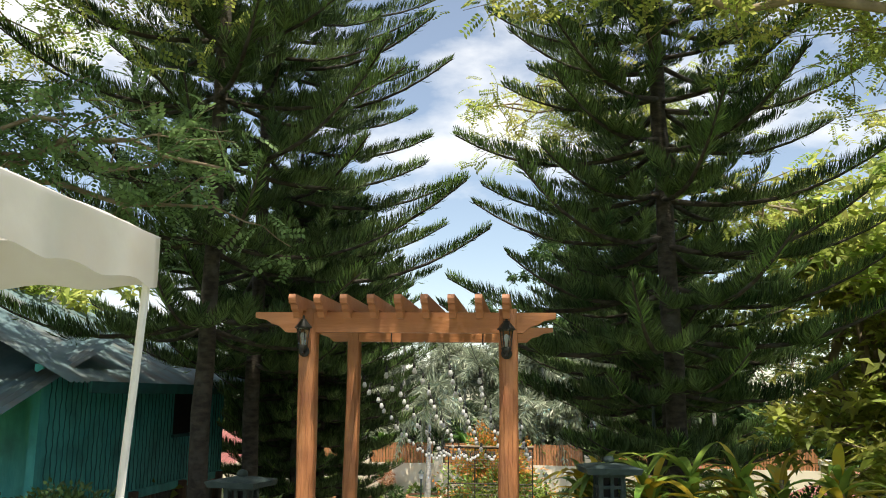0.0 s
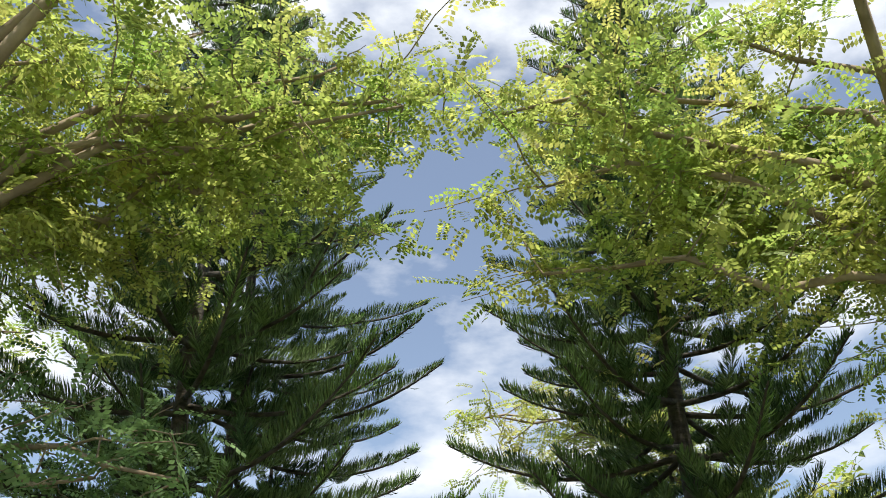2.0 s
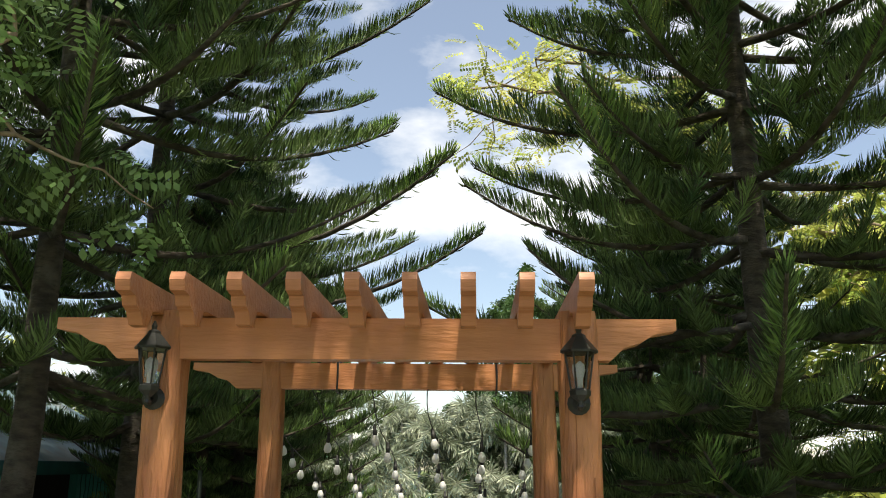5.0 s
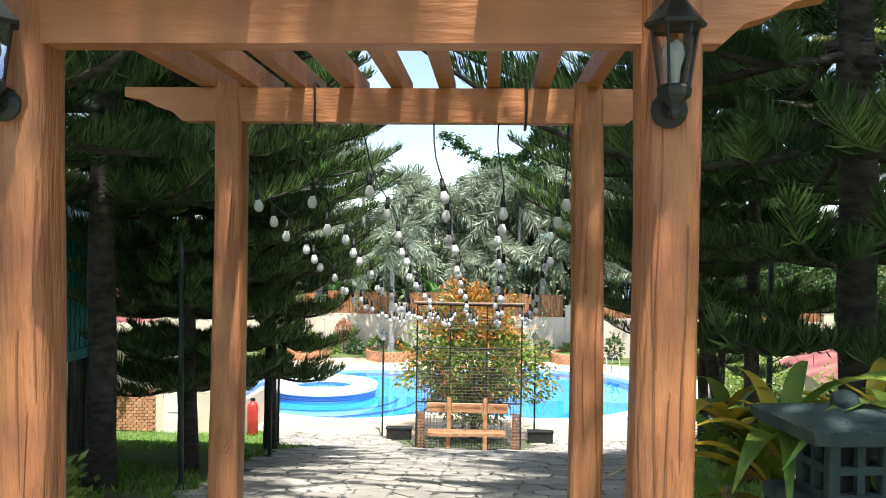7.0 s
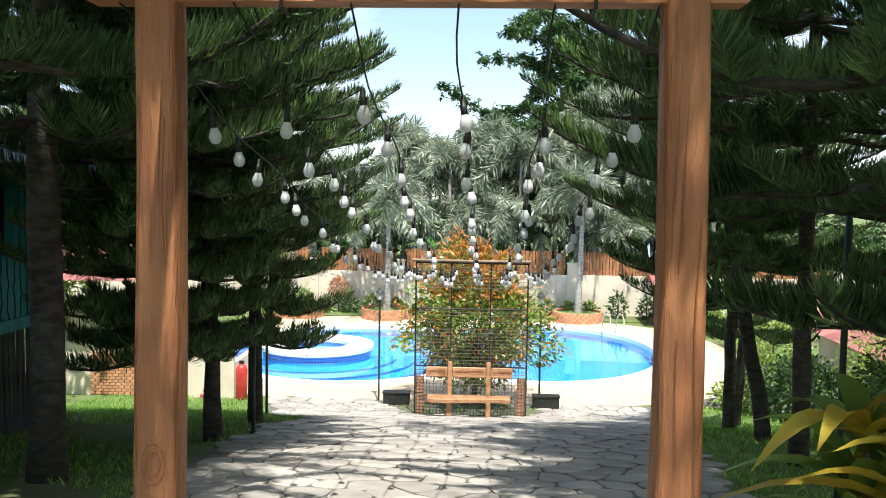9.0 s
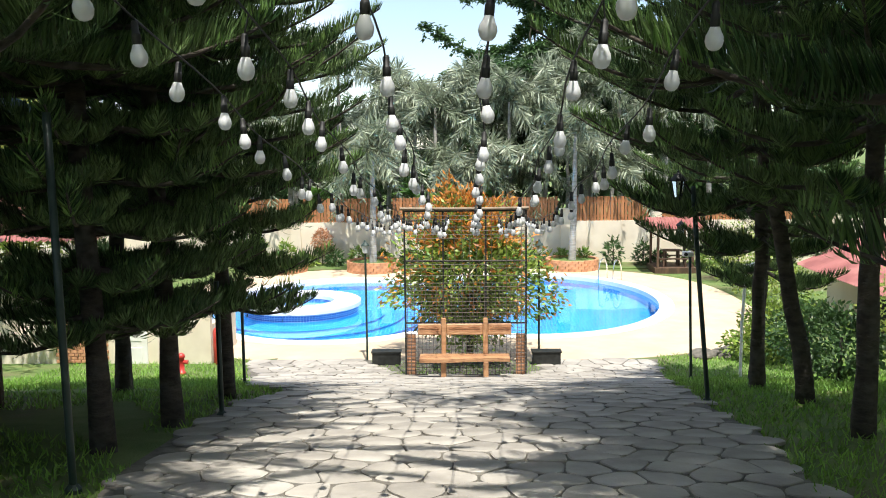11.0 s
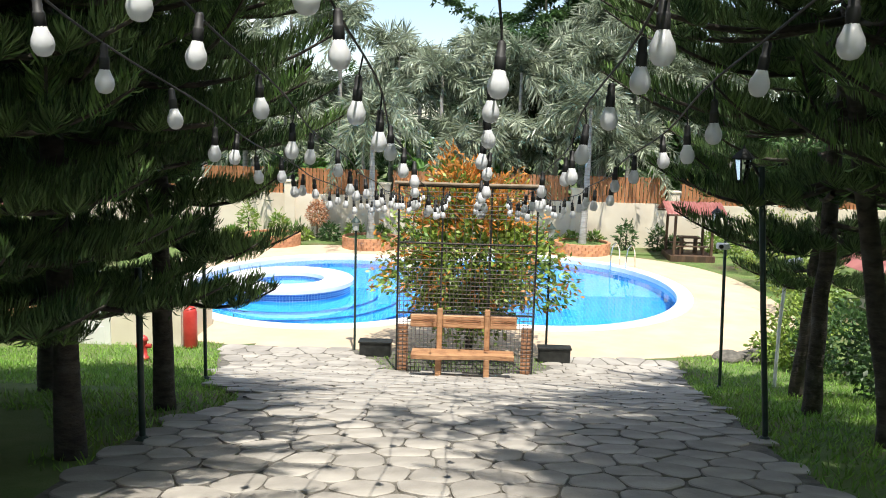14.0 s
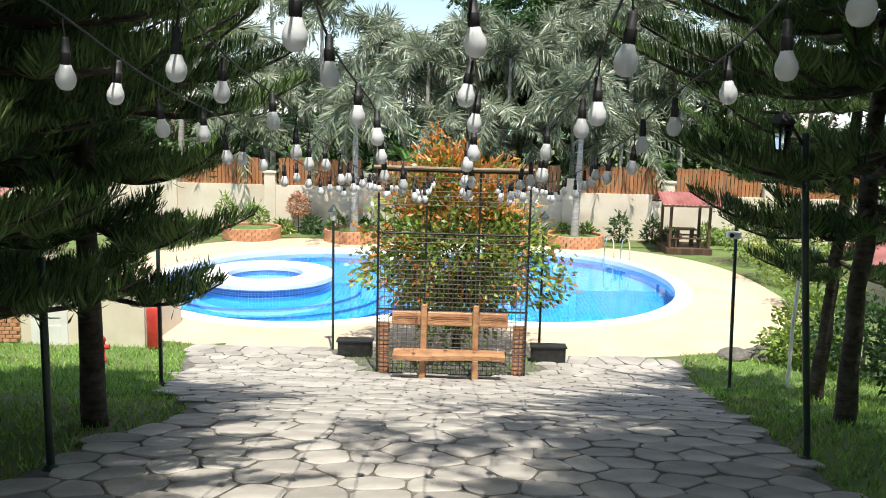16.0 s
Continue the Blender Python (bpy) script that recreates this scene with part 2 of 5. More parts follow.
# ---- mesh helpers ----
class Shape:
    """Collects vertices and faces for one mesh."""

    def __init__(self):
        self.v, self.f, self.n, self.uv = [], [], 0, None

    def raw(self, verts, faces):
        k = self.n
        self.v.append(np.asarray(verts, float).reshape(-1, 3))
        self.f.extend([tuple(i + k for i in f) for f in faces])
        self.n += len(self.v[-1])
        return self

    def box(self, c, s, rot=None, ch=0.0):
        """A box of size s about c, its long edges chamfered by ch."""
        if ch:
            bm = bmesh.new()
            bmesh.ops.create_cube(bm, size=1)
            for v in bm.verts:
                v.co = Vector((v.co.x * s[0], v.co.y * s[1], v.co.z * s[2]))
            bmesh.ops.bevel(bm, geom=bm.edges[:], offset=ch, segments=2, affect="EDGES", profile=0.5)
            bm.verts.index_update()
            p = np.array([v.co for v in bm.verts])
            f = [tuple(v.index for v in face.verts) for face in bm.faces]
            bm.free()
        else:
            p = np.array([(x, y, z) for x in (-.5, .5) for y in (-.5, .5) for z in (-.5, .5)]) * s
            f = [(0, 1, 3, 2), (4, 6, 7, 5), (0, 4, 5, 1), (2, 3, 7, 6), (0, 2, 6, 4), (1, 5, 7, 3)]
        if rot is not None:
            p = p @ np.array(rot.to_3x3()).T
        return self.raw(p + np.array(c), f)

    def tube(self, pts, radii, n=8, cap=True):
        pts = np.asarray(pts, float)
        radii = np.broadcast_to(np.asarray(radii, float), (len(pts),))
        d = np.gradient(pts, axis=0)
        d /= np.linalg.norm(d, axis=1)[:, None] + 1e-9
        ref = np.array((0, 0, 1.0)) if abs(d[0][2]) < 0.8 else np.array((1.0, 0, 0))
        a = np.cross(d, ref)
        a /= np.linalg.norm(a, axis=1)[:, None] + 1e-9
        b = np.cross(d, a)
        th = np.arange(n) * 2 * np.pi / n
        ring = pts[:, None] + radii[:, None, None] * (np.cos(th)[None, :, None] * a[:, None] + np.sin(th)[None, :, None] * b[:, None])
        m = len(pts)
        f = [(i * n + j, i * n + (j + 1) % n, (i + 1) * n + (j + 1) % n, (i + 1) * n + j) for i in range(m - 1) for j in range(n)]
        if cap:
            f += [tuple(range(n))[::-1], tuple((m - 1) * n + j for j in range(n))]
        return self.raw(ring.reshape(-1, 3), f)

    def lathe(self, prof, n=16, c=(0, 0, 0)):
        """prof: (radius, z) from bottom to top."""
        th = np.arange(n) * 2 * np.pi / n
        p = np.array([(r * math.cos(t), r * math.sin(t), z) for r, z in prof for t in th]) + np.array(c)
        f = [(i * n + j, i * n + (j + 1) % n, (i + 1) * n + (j + 1) % n, (i + 1) * n + j) for i in range(len(prof) - 1) for j in range(n)]
        f += [tuple(range(n))[::-1], tuple((len(prof) - 1) * n + j for j in range(n))]
        return self.raw(p, f)

    def prism(self, poly, z0, z1):
        """A flat polygon (x, y) drawn up from z0 to z1."""
        k = len(poly)
        p = [(x, y, z0) for x, y in poly] + [(x, y, z1) for x, y in poly]
        f = [tuple(range(k))[::-1], tuple(range(k, 2 * k))] + [(i, (i + 1) % k, k + (i + 1) % k, k + i) for i in range(k)]
        return self.raw(p, f)

    def data(self, name, smooth=False):
        me = bpy.data.meshes.new(name)
        me.from_pydata(np.concatenate(self.v).tolist() if self.v else [], [], self.f)
        if smooth:
            me.polygons.foreach_set("use_smooth", [True] * len(me.polygons))
        return me


def weld(shape):
    """The same shape with coinciding vertices made one."""
    v = np.concatenate(shape.v)
    keys, back = np.unique(v.round(4), axis=0, return_inverse=True)
    back = back.reshape(-1)
    out = Shape()
    return out.raw(keys, [tuple(int(back[i]) for i in f) for f in shape.f])


def quads(verts):
    """A Shape of loose quads from an array (n, 4, 3)."""
    s = Shape()
    n = len(verts)
    s.v, s.n = [np.asarray(verts).reshape(-1, 3)], 4 * n
    s.f = (np.arange(4 * n).reshape(n, 4)).tolist()
    return s


def part(name, shape, material, parent=None, label="", smooth=False, kind=""):
    me = shape if isinstance(shape, bpy.types.Mesh) else shape.data(name, smooth)
    if not me.materials:
        me.materials.append(material)
    ob = new(name, me)
    if parent:
        ob.parent = parent
    return tagged(ob, label, kind=kind)


def thing(name, at, label, category, group="", rz=0.0, kind=""):
    ob = new(name)
    ob.empty_display_size = 0.1
    ob.matrix_basis = pose(*at, 0, 0, rz)
    return tagged(ob, label, category, group, kind)


def box_uv(me):
    """Lay a UV map in metres on a mesh: walls by height, flats by plan."""
    uv = me.uv_layers.new(name="metres")
    for poly in me.polygons:
        nrm = poly.normal
        for li in poly.loop_indices:
            co = me.vertices[me.loops[li].vertex_index].co
            if abs(nrm.z) > 0.7:
                uv.data[li].uv = (co.x, co.y)
            else:
                ln = math.hypot(nrm.x, nrm.y) or 1
                uv.data[li].uv = ((-co.x * nrm.y + co.y * nrm.x) / ln, co.z)
    return me


# ---- ground ----
GY = (-60, -3, 0, 2, 4, 8.7, 11, 14.6, 17.4, 19.6, 80)
GZ = (0.05, 0.0, -0.08, -0.27, -0.55, -1.26, -1.66, -2.57, -3.23, -3.45, -3.45)
DECK_Z, WATER_Z = -3.45, -3.56


def gz(y):
    return float(np.mean(np.interp(y + np.linspace(-0.8, 0.8, 9), GY, GZ)))


def deck_r(th, k=1.0):
    a, b, e = 9.2 * k, 7.6 * k, 2.8
    return (abs(math.cos(th) / a) ** e + abs(math.sin(th) / b) ** e) ** (-1 / e)


DC = (-0.7, 27.0)


def pool_r(th, grow=0.0):
    """How far the pool's rim lies from DC in a direction: two ovals grown together."""
    best = 0
    for cx, cy, a, b in ((-3.9, 26.6, 4.0, 5.0), (1.85, 27.5, 4.1, 5.25)):
        a, b = a + grow, b + grow
        dx, dy = math.cos(th), math.sin(th)
        ox, oy = DC[0] - cx, DC[1] - cy
        qa = dx * dx / a / a + dy * dy / b / b
        qb = 2 * (ox * dx / a / a + oy * dy / b / b)
        qc = ox * ox / a / a + oy * oy / b / b - 1
        disc = qb * qb - 4 * qa * qc
        if disc > 0:
            best = max(best, (-qb + math.sqrt(disc)) / 2 / qa)
    return best


def axis_steps(lo, hi, fine_lo, fine_hi, step):
    out = list(np.arange(fine_lo, fine_hi, step))
    x, s = fine_lo, step
    while x > lo:
        s *= 1.35
        x -= s
        out.insert(0, x)
    x, s = out[-1], step
    while x < hi:
        s *= 1.35
        x += s
        out.append(x)
    return out


gx, gy = axis_steps(-600, 600, -12, 12, 0.4), axis_steps(-300, 900, -10, 37, 0.4)
gv = []
for yy in gy:
    base = gz(yy)
    for xx in gx:
        th = math.atan2(yy - DC[1], xx - DC[0])
        inside = math.hypot(xx - DC[0], yy - DC[1]) < deck_r(th) - 0.45
        gv.append((xx, yy, -6.2 if inside else base - 0.02 + 0.02 * noise.noise((xx * 0.6, yy * 0.6, 0))))
nx = len(gx)
ground_shape = Shape().raw(gv, [(j * nx + i, j * nx + i + 1, (j + 1) * nx + i + 1, (j + 1) * nx + i) for j in range(len(gy) - 1) for i in range(nx - 1)])
ground = part("ground", ground_shape, M_grass_soil, None, "sloping lawn of short green grass with bare patches", True, "structure")
tagged(ground, category="lawn")

# pool deck, coping, basin, water
N = 128
TH = [2 * math.pi * i / N for i in range(N)]


def ring(inner, outer, z0, z1):
    s = Shape()
    p = []
    for th in TH:
        for r in (inner(th), outer(th)):
            for z in (z0, z1):
                p.append((DC[0] + r * math.cos(th), DC[1] + r * math.sin(th), z))
    f = []
    for i in range(N):
        a, b = 4 * i, 4 * ((i + 1) % N)
        f += [(a + 1, a + 3, b + 3, b + 1), (a, b, b + 2, a + 2), (a + 2, b + 2, b + 3, a + 3), (a, a + 1, b + 1, b)]
    return s.raw(p, f)


deck = part("pool_deck", ring(lambda t: pool_r(t, 0.42), deck_r, DECK_Z - 0.2, DECK_Z), M_deck, None, "cream washed-out concrete deck around the pool", kind="structure")
tagged(deck, category="pool deck")
pool = thing("swimming_pool", (0, 0, 0), "blue mosaic swimming pool with white coping and clear water", "pool", kind="structure")
part("coping", ring(lambda t: pool_r(t, -0.02), lambda t: pool_r(t, 0.42), DECK_Z - 0.18, DECK_Z + 0.025), M_coping, pool, "smooth white coping")
rim = [(DC[0] + pool_r(t) * math.cos(t), DC[1] + pool_r(t) * math.sin(t)) for t in TH]
basin = Shape()
basin.raw([(x, y, z) for z in (-3.75, -5.0) for x, y in rim], [(i, N + i, N + (i + 1) % N, (i + 1) % N) for i in range(N)] + [tuple(range(N, 2 * N))])
part("basin", box_uv(basin.data("basin")), M_pool, pool, "bright blue mosaic basin")
band = Shape().raw([(x, y, z) for z in (DECK_Z - 0.1, -3.76) for x, y in rim], [(i, N + i, N + (i + 1) % N, (i + 1) % N) for i in range(N)])
part("waterline_band", box_uv(band.data("band")), M_band, pool, "dark blue mosaic waterline band")
wrim = [(DC[0] + (pool_r(t) - 0.01) * math.cos(t), DC[1] + (pool_r(t) - 0.01) * math.sin(t)) for t in TH]
water = part("water", Shape().raw([(x, y, WATER_Z) for x, y in wrim], [tuple(range(N))]), M_water, pool, "clear rippled water")
water.visible_shadow = False
SPA = (-5.05, 26.0)
for k, rr in enumerate((2.55, 3.15, 3.75)):
    arc = [math.radians(a) for a in range(-125, -2, 4)]
    st = Shape()
    for a, b in zip(arc, arc[1:]):
        q = [(SPA[0] + r * math.cos(t), SPA[1] + r * math.sin(t)) for r, t in ((1.7, a), (rr, a), (rr, b), (1.7, b))]
        st.prism(q, -4.95, -3.80 - 0.24 * k)
    part("pool_step", box_uv(st.data("pool_step")), M_pool, pool)
    edge = [(SPA[0] + rr * math.cos(t), SPA[1] + rr * math.sin(t), -3.79 - 0.24 * k) for t in arc]
    part("step_edge", Shape().tube(edge, 0.035, 5), M_step_line, pool, "dark blue step edge")
spa = thing("spa_tub", (SPA[0], SPA[1], -5.06), "round raised spa with white rim and blue mosaic side", "spa")
for nm, zlo, zhi, m_ in (("tiled_base", 0.0, 1.52, M_pool), ("tiled_side", 1.52, 1.78, M_band)):
    side = Shape()
    for r, flip in ((1.72, 1), (1.0, -1)):
        pv = [(r * math.cos(t), r * math.sin(t), z) for z in (zlo, zhi) for t in TH]
        side.raw(pv, [((i, (i + 1) % N, N + (i + 1) % N, N + i)[::flip]) for i in range(N)])
    part(nm, box_uv(side.data(nm)), m_, spa, "blue and white mosaic side")
rim_s = Shape()
prof = [(0.98, 1.74), (0.98, 1.86), (1.02, 1.885), (1.76, 1.885), (1.80, 1.86), (1.80, 1.74)]
rv = [(r * math.cos(t), r * math.sin(t), z) for r, z in prof for t in TH]
rim_s.raw(rv, [(i * N + j, (i * N + (j + 1) % N), ((i + 1) % 6) * N + (j + 1) % N, ((i + 1) % 6) * N + j)[::-1] for i in range(6) for j in range(N)])
part("rim", rim_s, M_coping, spa, "wide white rim")
part("spa_floor", box_uv(Shape().lathe([(0.99, 1.0), (0.99, 1.1)], 40).data("spa_floor")), M_pool, spa)
sw = part("spa_water", Shape().raw([(0.99 * math.cos(t), 0.99 * math.sin(t), 1.68) for t in TH], [tuple(range(N))]), M_water, spa)
sw.visible_shadow = False

# pool ladder
ladder = thing("pool_ladder", (5.0, 31.0, DECK_Z), "polished steel pool ladder with two curved rails", "ladder", rz=-35)
for x in (-0.28, 0.28):
    part("rail", Shape().tube([(x, 0.55, 0), (x, 0.5, 0.5), (x, 0.35, 0.72), (x, 0.15, 0.78), (x, -0.05, 0.68), (x, -0.15, 0.4), (x, -0.18, -1.0)], 0.022, 8), M_chrome, ladder, smooth=True)
for z in (-0.3, -0.6):
    part("tread", Shape().box((0, -0.18, z), (0.5, 0.09, 0.03), ch=0.008), M_chrome, ladder)

# ---- back wall with fence panels ----
WY = 35.9
wall = thing("wall_north", (0, WY, DECK_Z - 0.1), "cream rendered garden wall with pilasters, stained by rain", "wall", kind="structure")
part("wall_body", Shape().box((0, 0, 0.92), (44, 0.2, 1.84)), M_wall, wall)
pil = Shape().box((0, 0, 1.15), (0.42, 0.36, 2.3), ch=0.015).box((0, 0, 2.33), (0.5, 0.44, 0.07), ch=0.01).data("pilaster")
PX = [-14.6 + 3.72 * i for i in range(9)]
for x in PX:
    part("pilaster", pil, M_wall, wall).location = (x, -0.03, 0)
fence = thing("wooden_fence", (0, WY, DECK_Z + 1.74), "brown wooden slat fence panels standing on the cream wall", "fence")
slat = Shape().box((0, 0, 0.5), (0.115, 0.025, 1.0), ch=0.004).data("slat")
rail_d = Shape().box((0, 0.03, 0), (3.2, 0.04, 0.07)).data("fence_rail")
for a, b in zip(PX, PX[1:]):
    for z in (0.2, 0.8):
        part("fence_rail", rail_d, M_slat, fence).location = ((a + b) / 2, 0, z)
    k = 22
    for i in range(k):
        if -12 < a + 1 < 14:
            part("slat", slat, M_slat, fence).location = (a + 0.3 + (b - a - 0.6) * (i + .5) / k, random.uniform(-.004, .004), random.uniform(-.02, .02))

# ---- foliage makers ----
RNG = np.random.default_rng(5)


def plume(rng, p0, d0, length, rise, n, fl, width, start=0.12):
    """One bough: a spine that sweeps outward and up at its tip, with a comb of thin shoots round its upper side. Returns quads and spine."""
    d0 = np.array(d0, float)
    side = np.cross(d0, (0, 0, 1.0))
    side /= np.linalg.norm(side) + 1e-9
    s = np.linspace(0, 1, 9)
    spine = np.array(p0) + d0 * (s * length)[:, None] + np.array((0, 0, 1.0)) * (rise * length * s ** 2.8 - 0.07 * length * np.sin(s * np.pi))[:, None]
    u = np.clip(start + (1 - start) * (np.arange(n) + rng.uniform(-0.6, 0.6, n)) / n, 0.02, 0.999)
    i = np.minimum((u * 8).astype(int), 7)
    w = (u * 8 - i)[:, None]
    base = spine[i] * (1 - w) + spine[i + 1] * w
    tan = spine[i + 1] - spine[i]
    tan /= np.linalg.norm(tan, axis=1)[:, None]
    up = np.cross(side[None], tan)
    up *= np.sign(up[:, 2:3] + 1e-9)
    phi = np.where(np.arange(n) % 2, 0.62, -0.62) + rng.normal(0, 0.30, n)
    loose = rng.random(n) < 0.22
    phi[loose] = rng.normal(0, 1.0, int(loose.sum()))
    out = up * np.cos(phi)[:, None] + side[None] * np.sin(phi)[:, None]
    ln = fl * np.minimum(1.0, 0.42 + 2.6 * (1 - u)) * np.minimum(1.0, 0.55 + 1.6 * (u - start)) * rng.uniform(0.82, 1.15, n)
    fwd = 0.40 + 0.25 * rng.random(n) + 1.5 * u ** 9
    dr = out + tan * fwd[:, None]
    dr /= np.linalg.norm(dr, axis=1)[:, None]
    tip = base + dr * ln[:, None] + np.array((0, 0, 0.22)) * ln[:, None]
    ax = np.cross(dr, rng.normal(size=(n, 3)))
    ax /= np.linalg.norm(ax, axis=1)[:, None]
    ww = width * rng.uniform(0.75, 1.3, n)[:, None]
    mid = base * 0.45 + tip * 0.55 + (out - np.array((0, 0, 0.6))) * 0.07 * ln[:, None]
    return np.stack([base, mid + ax * ww, tip, mid - ax * ww], 1), spine


def pine_meshes(seed, height, reach, z_low, gap, shoots, fl=0.26, width=0.012, dense_side=True, taper=0.5, skirt=0.0, sides=(2, 3, 4, 5), young=0.5):
    """Crown, young shoots, limbs and trunk of an araucaria with tiers of upswept boughs."""
    rng = np.random.default_rng(seed)
    q, q2 = [], []
    limbs = Shape()
    z = z_low
    while z < height - 0.3:
        f = (z - z_low) / (height - z_low)
        reach_z = reach * (1 - f) ** taper * (0.80 + 0.2 * min(1, f * 6))
        if z < skirt:
            reach_z *= 0.38 + 0.62 * (z / skirt) ** 1.8
        k = 6 if f < 0.7 else 5
        a0 = rng.uniform(0, 6.28)
        for j in range(k):
            a = a0 + 6.283 * j / k + rng.uniform(-0.2, 0.2)
            L = max(0.35, reach_z * rng.uniform(0.80, 1.12))
            droop = -0.06 + 0.12 * f + rng.uniform(-0.07, 0.07)
            d = np.array((math.cos(a), math.sin(a), droop))
            p0 = np.array((0, 0, z + rng.uniform(-0.12, 0.12)))
            n = int(shoots * L)
            m, sp = plume(rng, p0, d, L, 0.16, n, fl, width)
            q.append(m)
            limbs.tube(sp, np.linspace(0.035, 0.008, 9) * (0.6 + L / 4), 5, False)
            if rng.random() < young:
                mt, _ = plume(rng, sp[6], sp[8] - sp[6], 1.0, 0.08, max(10, n // 9), fl * 0.75, width * 1.2)
                q2.append(mt)
            if dense_side:
                for sd in (-1, 1):
                    for u in sides:
                        if L * (1 - u / 9) < 0.35:
                            continue
                        a2 = a + sd * rng.uniform(0.5, 0.85)
                        l2 = L * (0.42 - 0.04 * u) * rng.uniform(0.8, 1.2)
                        d2 = np.array((math.cos(a2), math.sin(a2), droop + 0.05))
                        m2, s2 = plume(rng, sp[u], d2, l2, 0.2, int(shoots * l2 * 0.9), fl * 0.8, width, 0.05)
                        q.append(m2)
        z += gap * rng.uniform(0.8, 1.2) * (1 - 0.35 * f)
    top, _ = plume(rng, (0, 0, height - 0.9), (0.02, 0.01, 1.0), 0.9, 0.0, 200, fl, width)
    q.append(top)
    crown = quads(np.concatenate(q)).data("crown")
    crown.materials.append(M_needle)
    sh = quads(np.concatenate(q2)).data("young_shoots")
    sh.materials.append(M_shoot)
    lm = limbs.data("limbs", True)
    lm.materials.append(M_bark)
    return crown, sh, lm


def trunk_mesh(height, r0, lean=(0, 0), seed=0, mat_=None, r1=0.03, below=0.25):
    rng = np.random.default_rng(seed)
    zs = np.linspace(-below, height, 22)
    f = np.clip(zs / height, 0, 1)
    pts = np.stack([lean[0] * np.sin(f * 1.57) + rng.normal(0, 0.012, 22), lean[1] * f + rng.normal(0, 0.012, 22), zs], 1)
    rad = r0 * (1 - f) ** 0.8 + r1 + 0.35 * r0 * np.exp(-np.maximum(zs, 0) * 4) + rng.normal(0, 0.004, 22)
    me = Shape().tube(pts, rad, 14).data("trunk", True)
    me.materials.append(mat_ or M_bark)
    return me


def pine(at, parts_, height, r0, label, lean=(0, 0), rz=0.0, group="araucaria pines beside the path", sc=1.0):
    crown, sh, lm = parts_
    t = thing("pine_tree", at, label, "tree", group, rz)
    part("trunk", trunk_mesh(height, r0, lean, int(abs(at[0] * 37 + at[1] * 11))), M_bark, t, "rough grey-brown bark")
    for nm, me, m in (("crown", crown, M_needle), ("new_growth", sh, M_shoot), ("branchwork", lm, M_bark)):
        o = part(nm, me, m, t)
        o.scale = (sc, sc, sc)
        o.location = (lean[0] * 0.6, lean[1] * 0.4, 0)
    return t


P_BIG = pine_meshes(1, 16.0, 4.15, 3.0, 0.80, 225, 0.24, 0.007, skirt=4.0, sides=(2, 4), young=0.8)
P_LEFT = pine_meshes(5, 14.0, 3.1, 2.95, 0.95, 215, 0.24, 0.007, sides=(2, 4), young=0.8)
P_BIG2 = pine_meshes(2, 14.5, 3.35, 1.5, 0.72, 225, 0.24, 0.007, skirt=3.0, sides=(2, 4), young=0.8)
P_MID = pine_meshes(3, 9.0, 3.8, 1.35, 0.50, 170, 0.22, 0.0075, taper=0.75, skirt=5.0, sides=(1, 3, 5), young=0.8)
P_HIGH = pine_meshes(4, 9.5, 3.5, 2.3, 0.74, 170, 0.22, 0.0075, taper=0.8, skirt=4.2, sides=(2, 4), young=0.8)
pine((-3.35, 5.8, gz(5.8)), P_BIG, 16.0, 0.11, "tall dark green araucaria pine with dense upswept boughs", rz=20)
pine((-3.03, 2.84, gz(2.84)), P_LEFT, 14.0, 0.10, "tall dark green araucaria pine near the wooden cottage", rz=100)
pine((3.15, 3.9, gz(3.9)), P_BIG2, 14.5, 0.12, "tall dark green araucaria pine behind yellow strap plants", lean=(-0.25, 0))
for (x, y, s, rz, ln) in ((-2.78, 8.4, 0.85, 40, (-0.15, 0)), (-2.88, 10.5, 0.9, 130, (0.05, 0)), (-2.95, 7.2, 0.8, 200, (0.1, 0)), (-4.6, 11.6, 0.95, 15, (0, 0)), (-5.0, 12.6, 1.0, 290, (0.1, 0)),
                          (3.57, 7.9, 0.95, 75, (0.15, 0)), (3.9, 10.0, 1.0, 160, (1.1, 0)), (4.1, 12.3, 0.95, 250, (0.55, 0)), (5.1, 15.4, 0.85, 310, (0.3, 0))):
    pine((x, y, gz(y)), P_MID if x < 0 else P_HIGH, 9.0 * s, 0.065, "slender dark green araucaria pine growing from the lawn", ln, rz, sc=s)


def pinnate(rng, n_leaf=9, length=0.32, leaflet=0.07, wide=0.028):
    """A feather leaf along +x as loose quads."""
    q = []
    for i in range(n_leaf):
        u = 0.15 + 0.85 * i / (n_leaf - 1)
        for sd in (-1, 1):
            b = np.array((u * length, 0, -0.25 * length * u * u))
            d = np.array((0.45, sd * 0.9, -0.25 + rng.uniform(-0.1, 0.1)))
            d /= np.linalg.norm(d)
            ax = np.cross(d, (0, 0, 1.0)) * wide * 0.5
            ll = leaflet * rng.uniform(0.8, 1.2)
            q.append([b, b + d * ll * 0.55 + ax, b + d * ll, b + d * ll * 0.55 - ax])
    return np.array(q)


def scatter(rng, template, places, scale=(0.8, 1.3), droop=0.4):
    out = []
    for p in places:
        a, b = rng.uniform(0, 6.283), rng.normal(-droop * 0.4, droop)
        r = np.array((Matrix.Rotation(a, 3, "Z") @ Matrix.Rotation(-b, 3, "Y") @ Matrix.Rotation(rng.normal(0, 0.5), 3, "X")))
        out.append(template[rng.integers(len(template))] @ r.T * rng.uniform(*scale) + p)
    return np.concatenate(out)


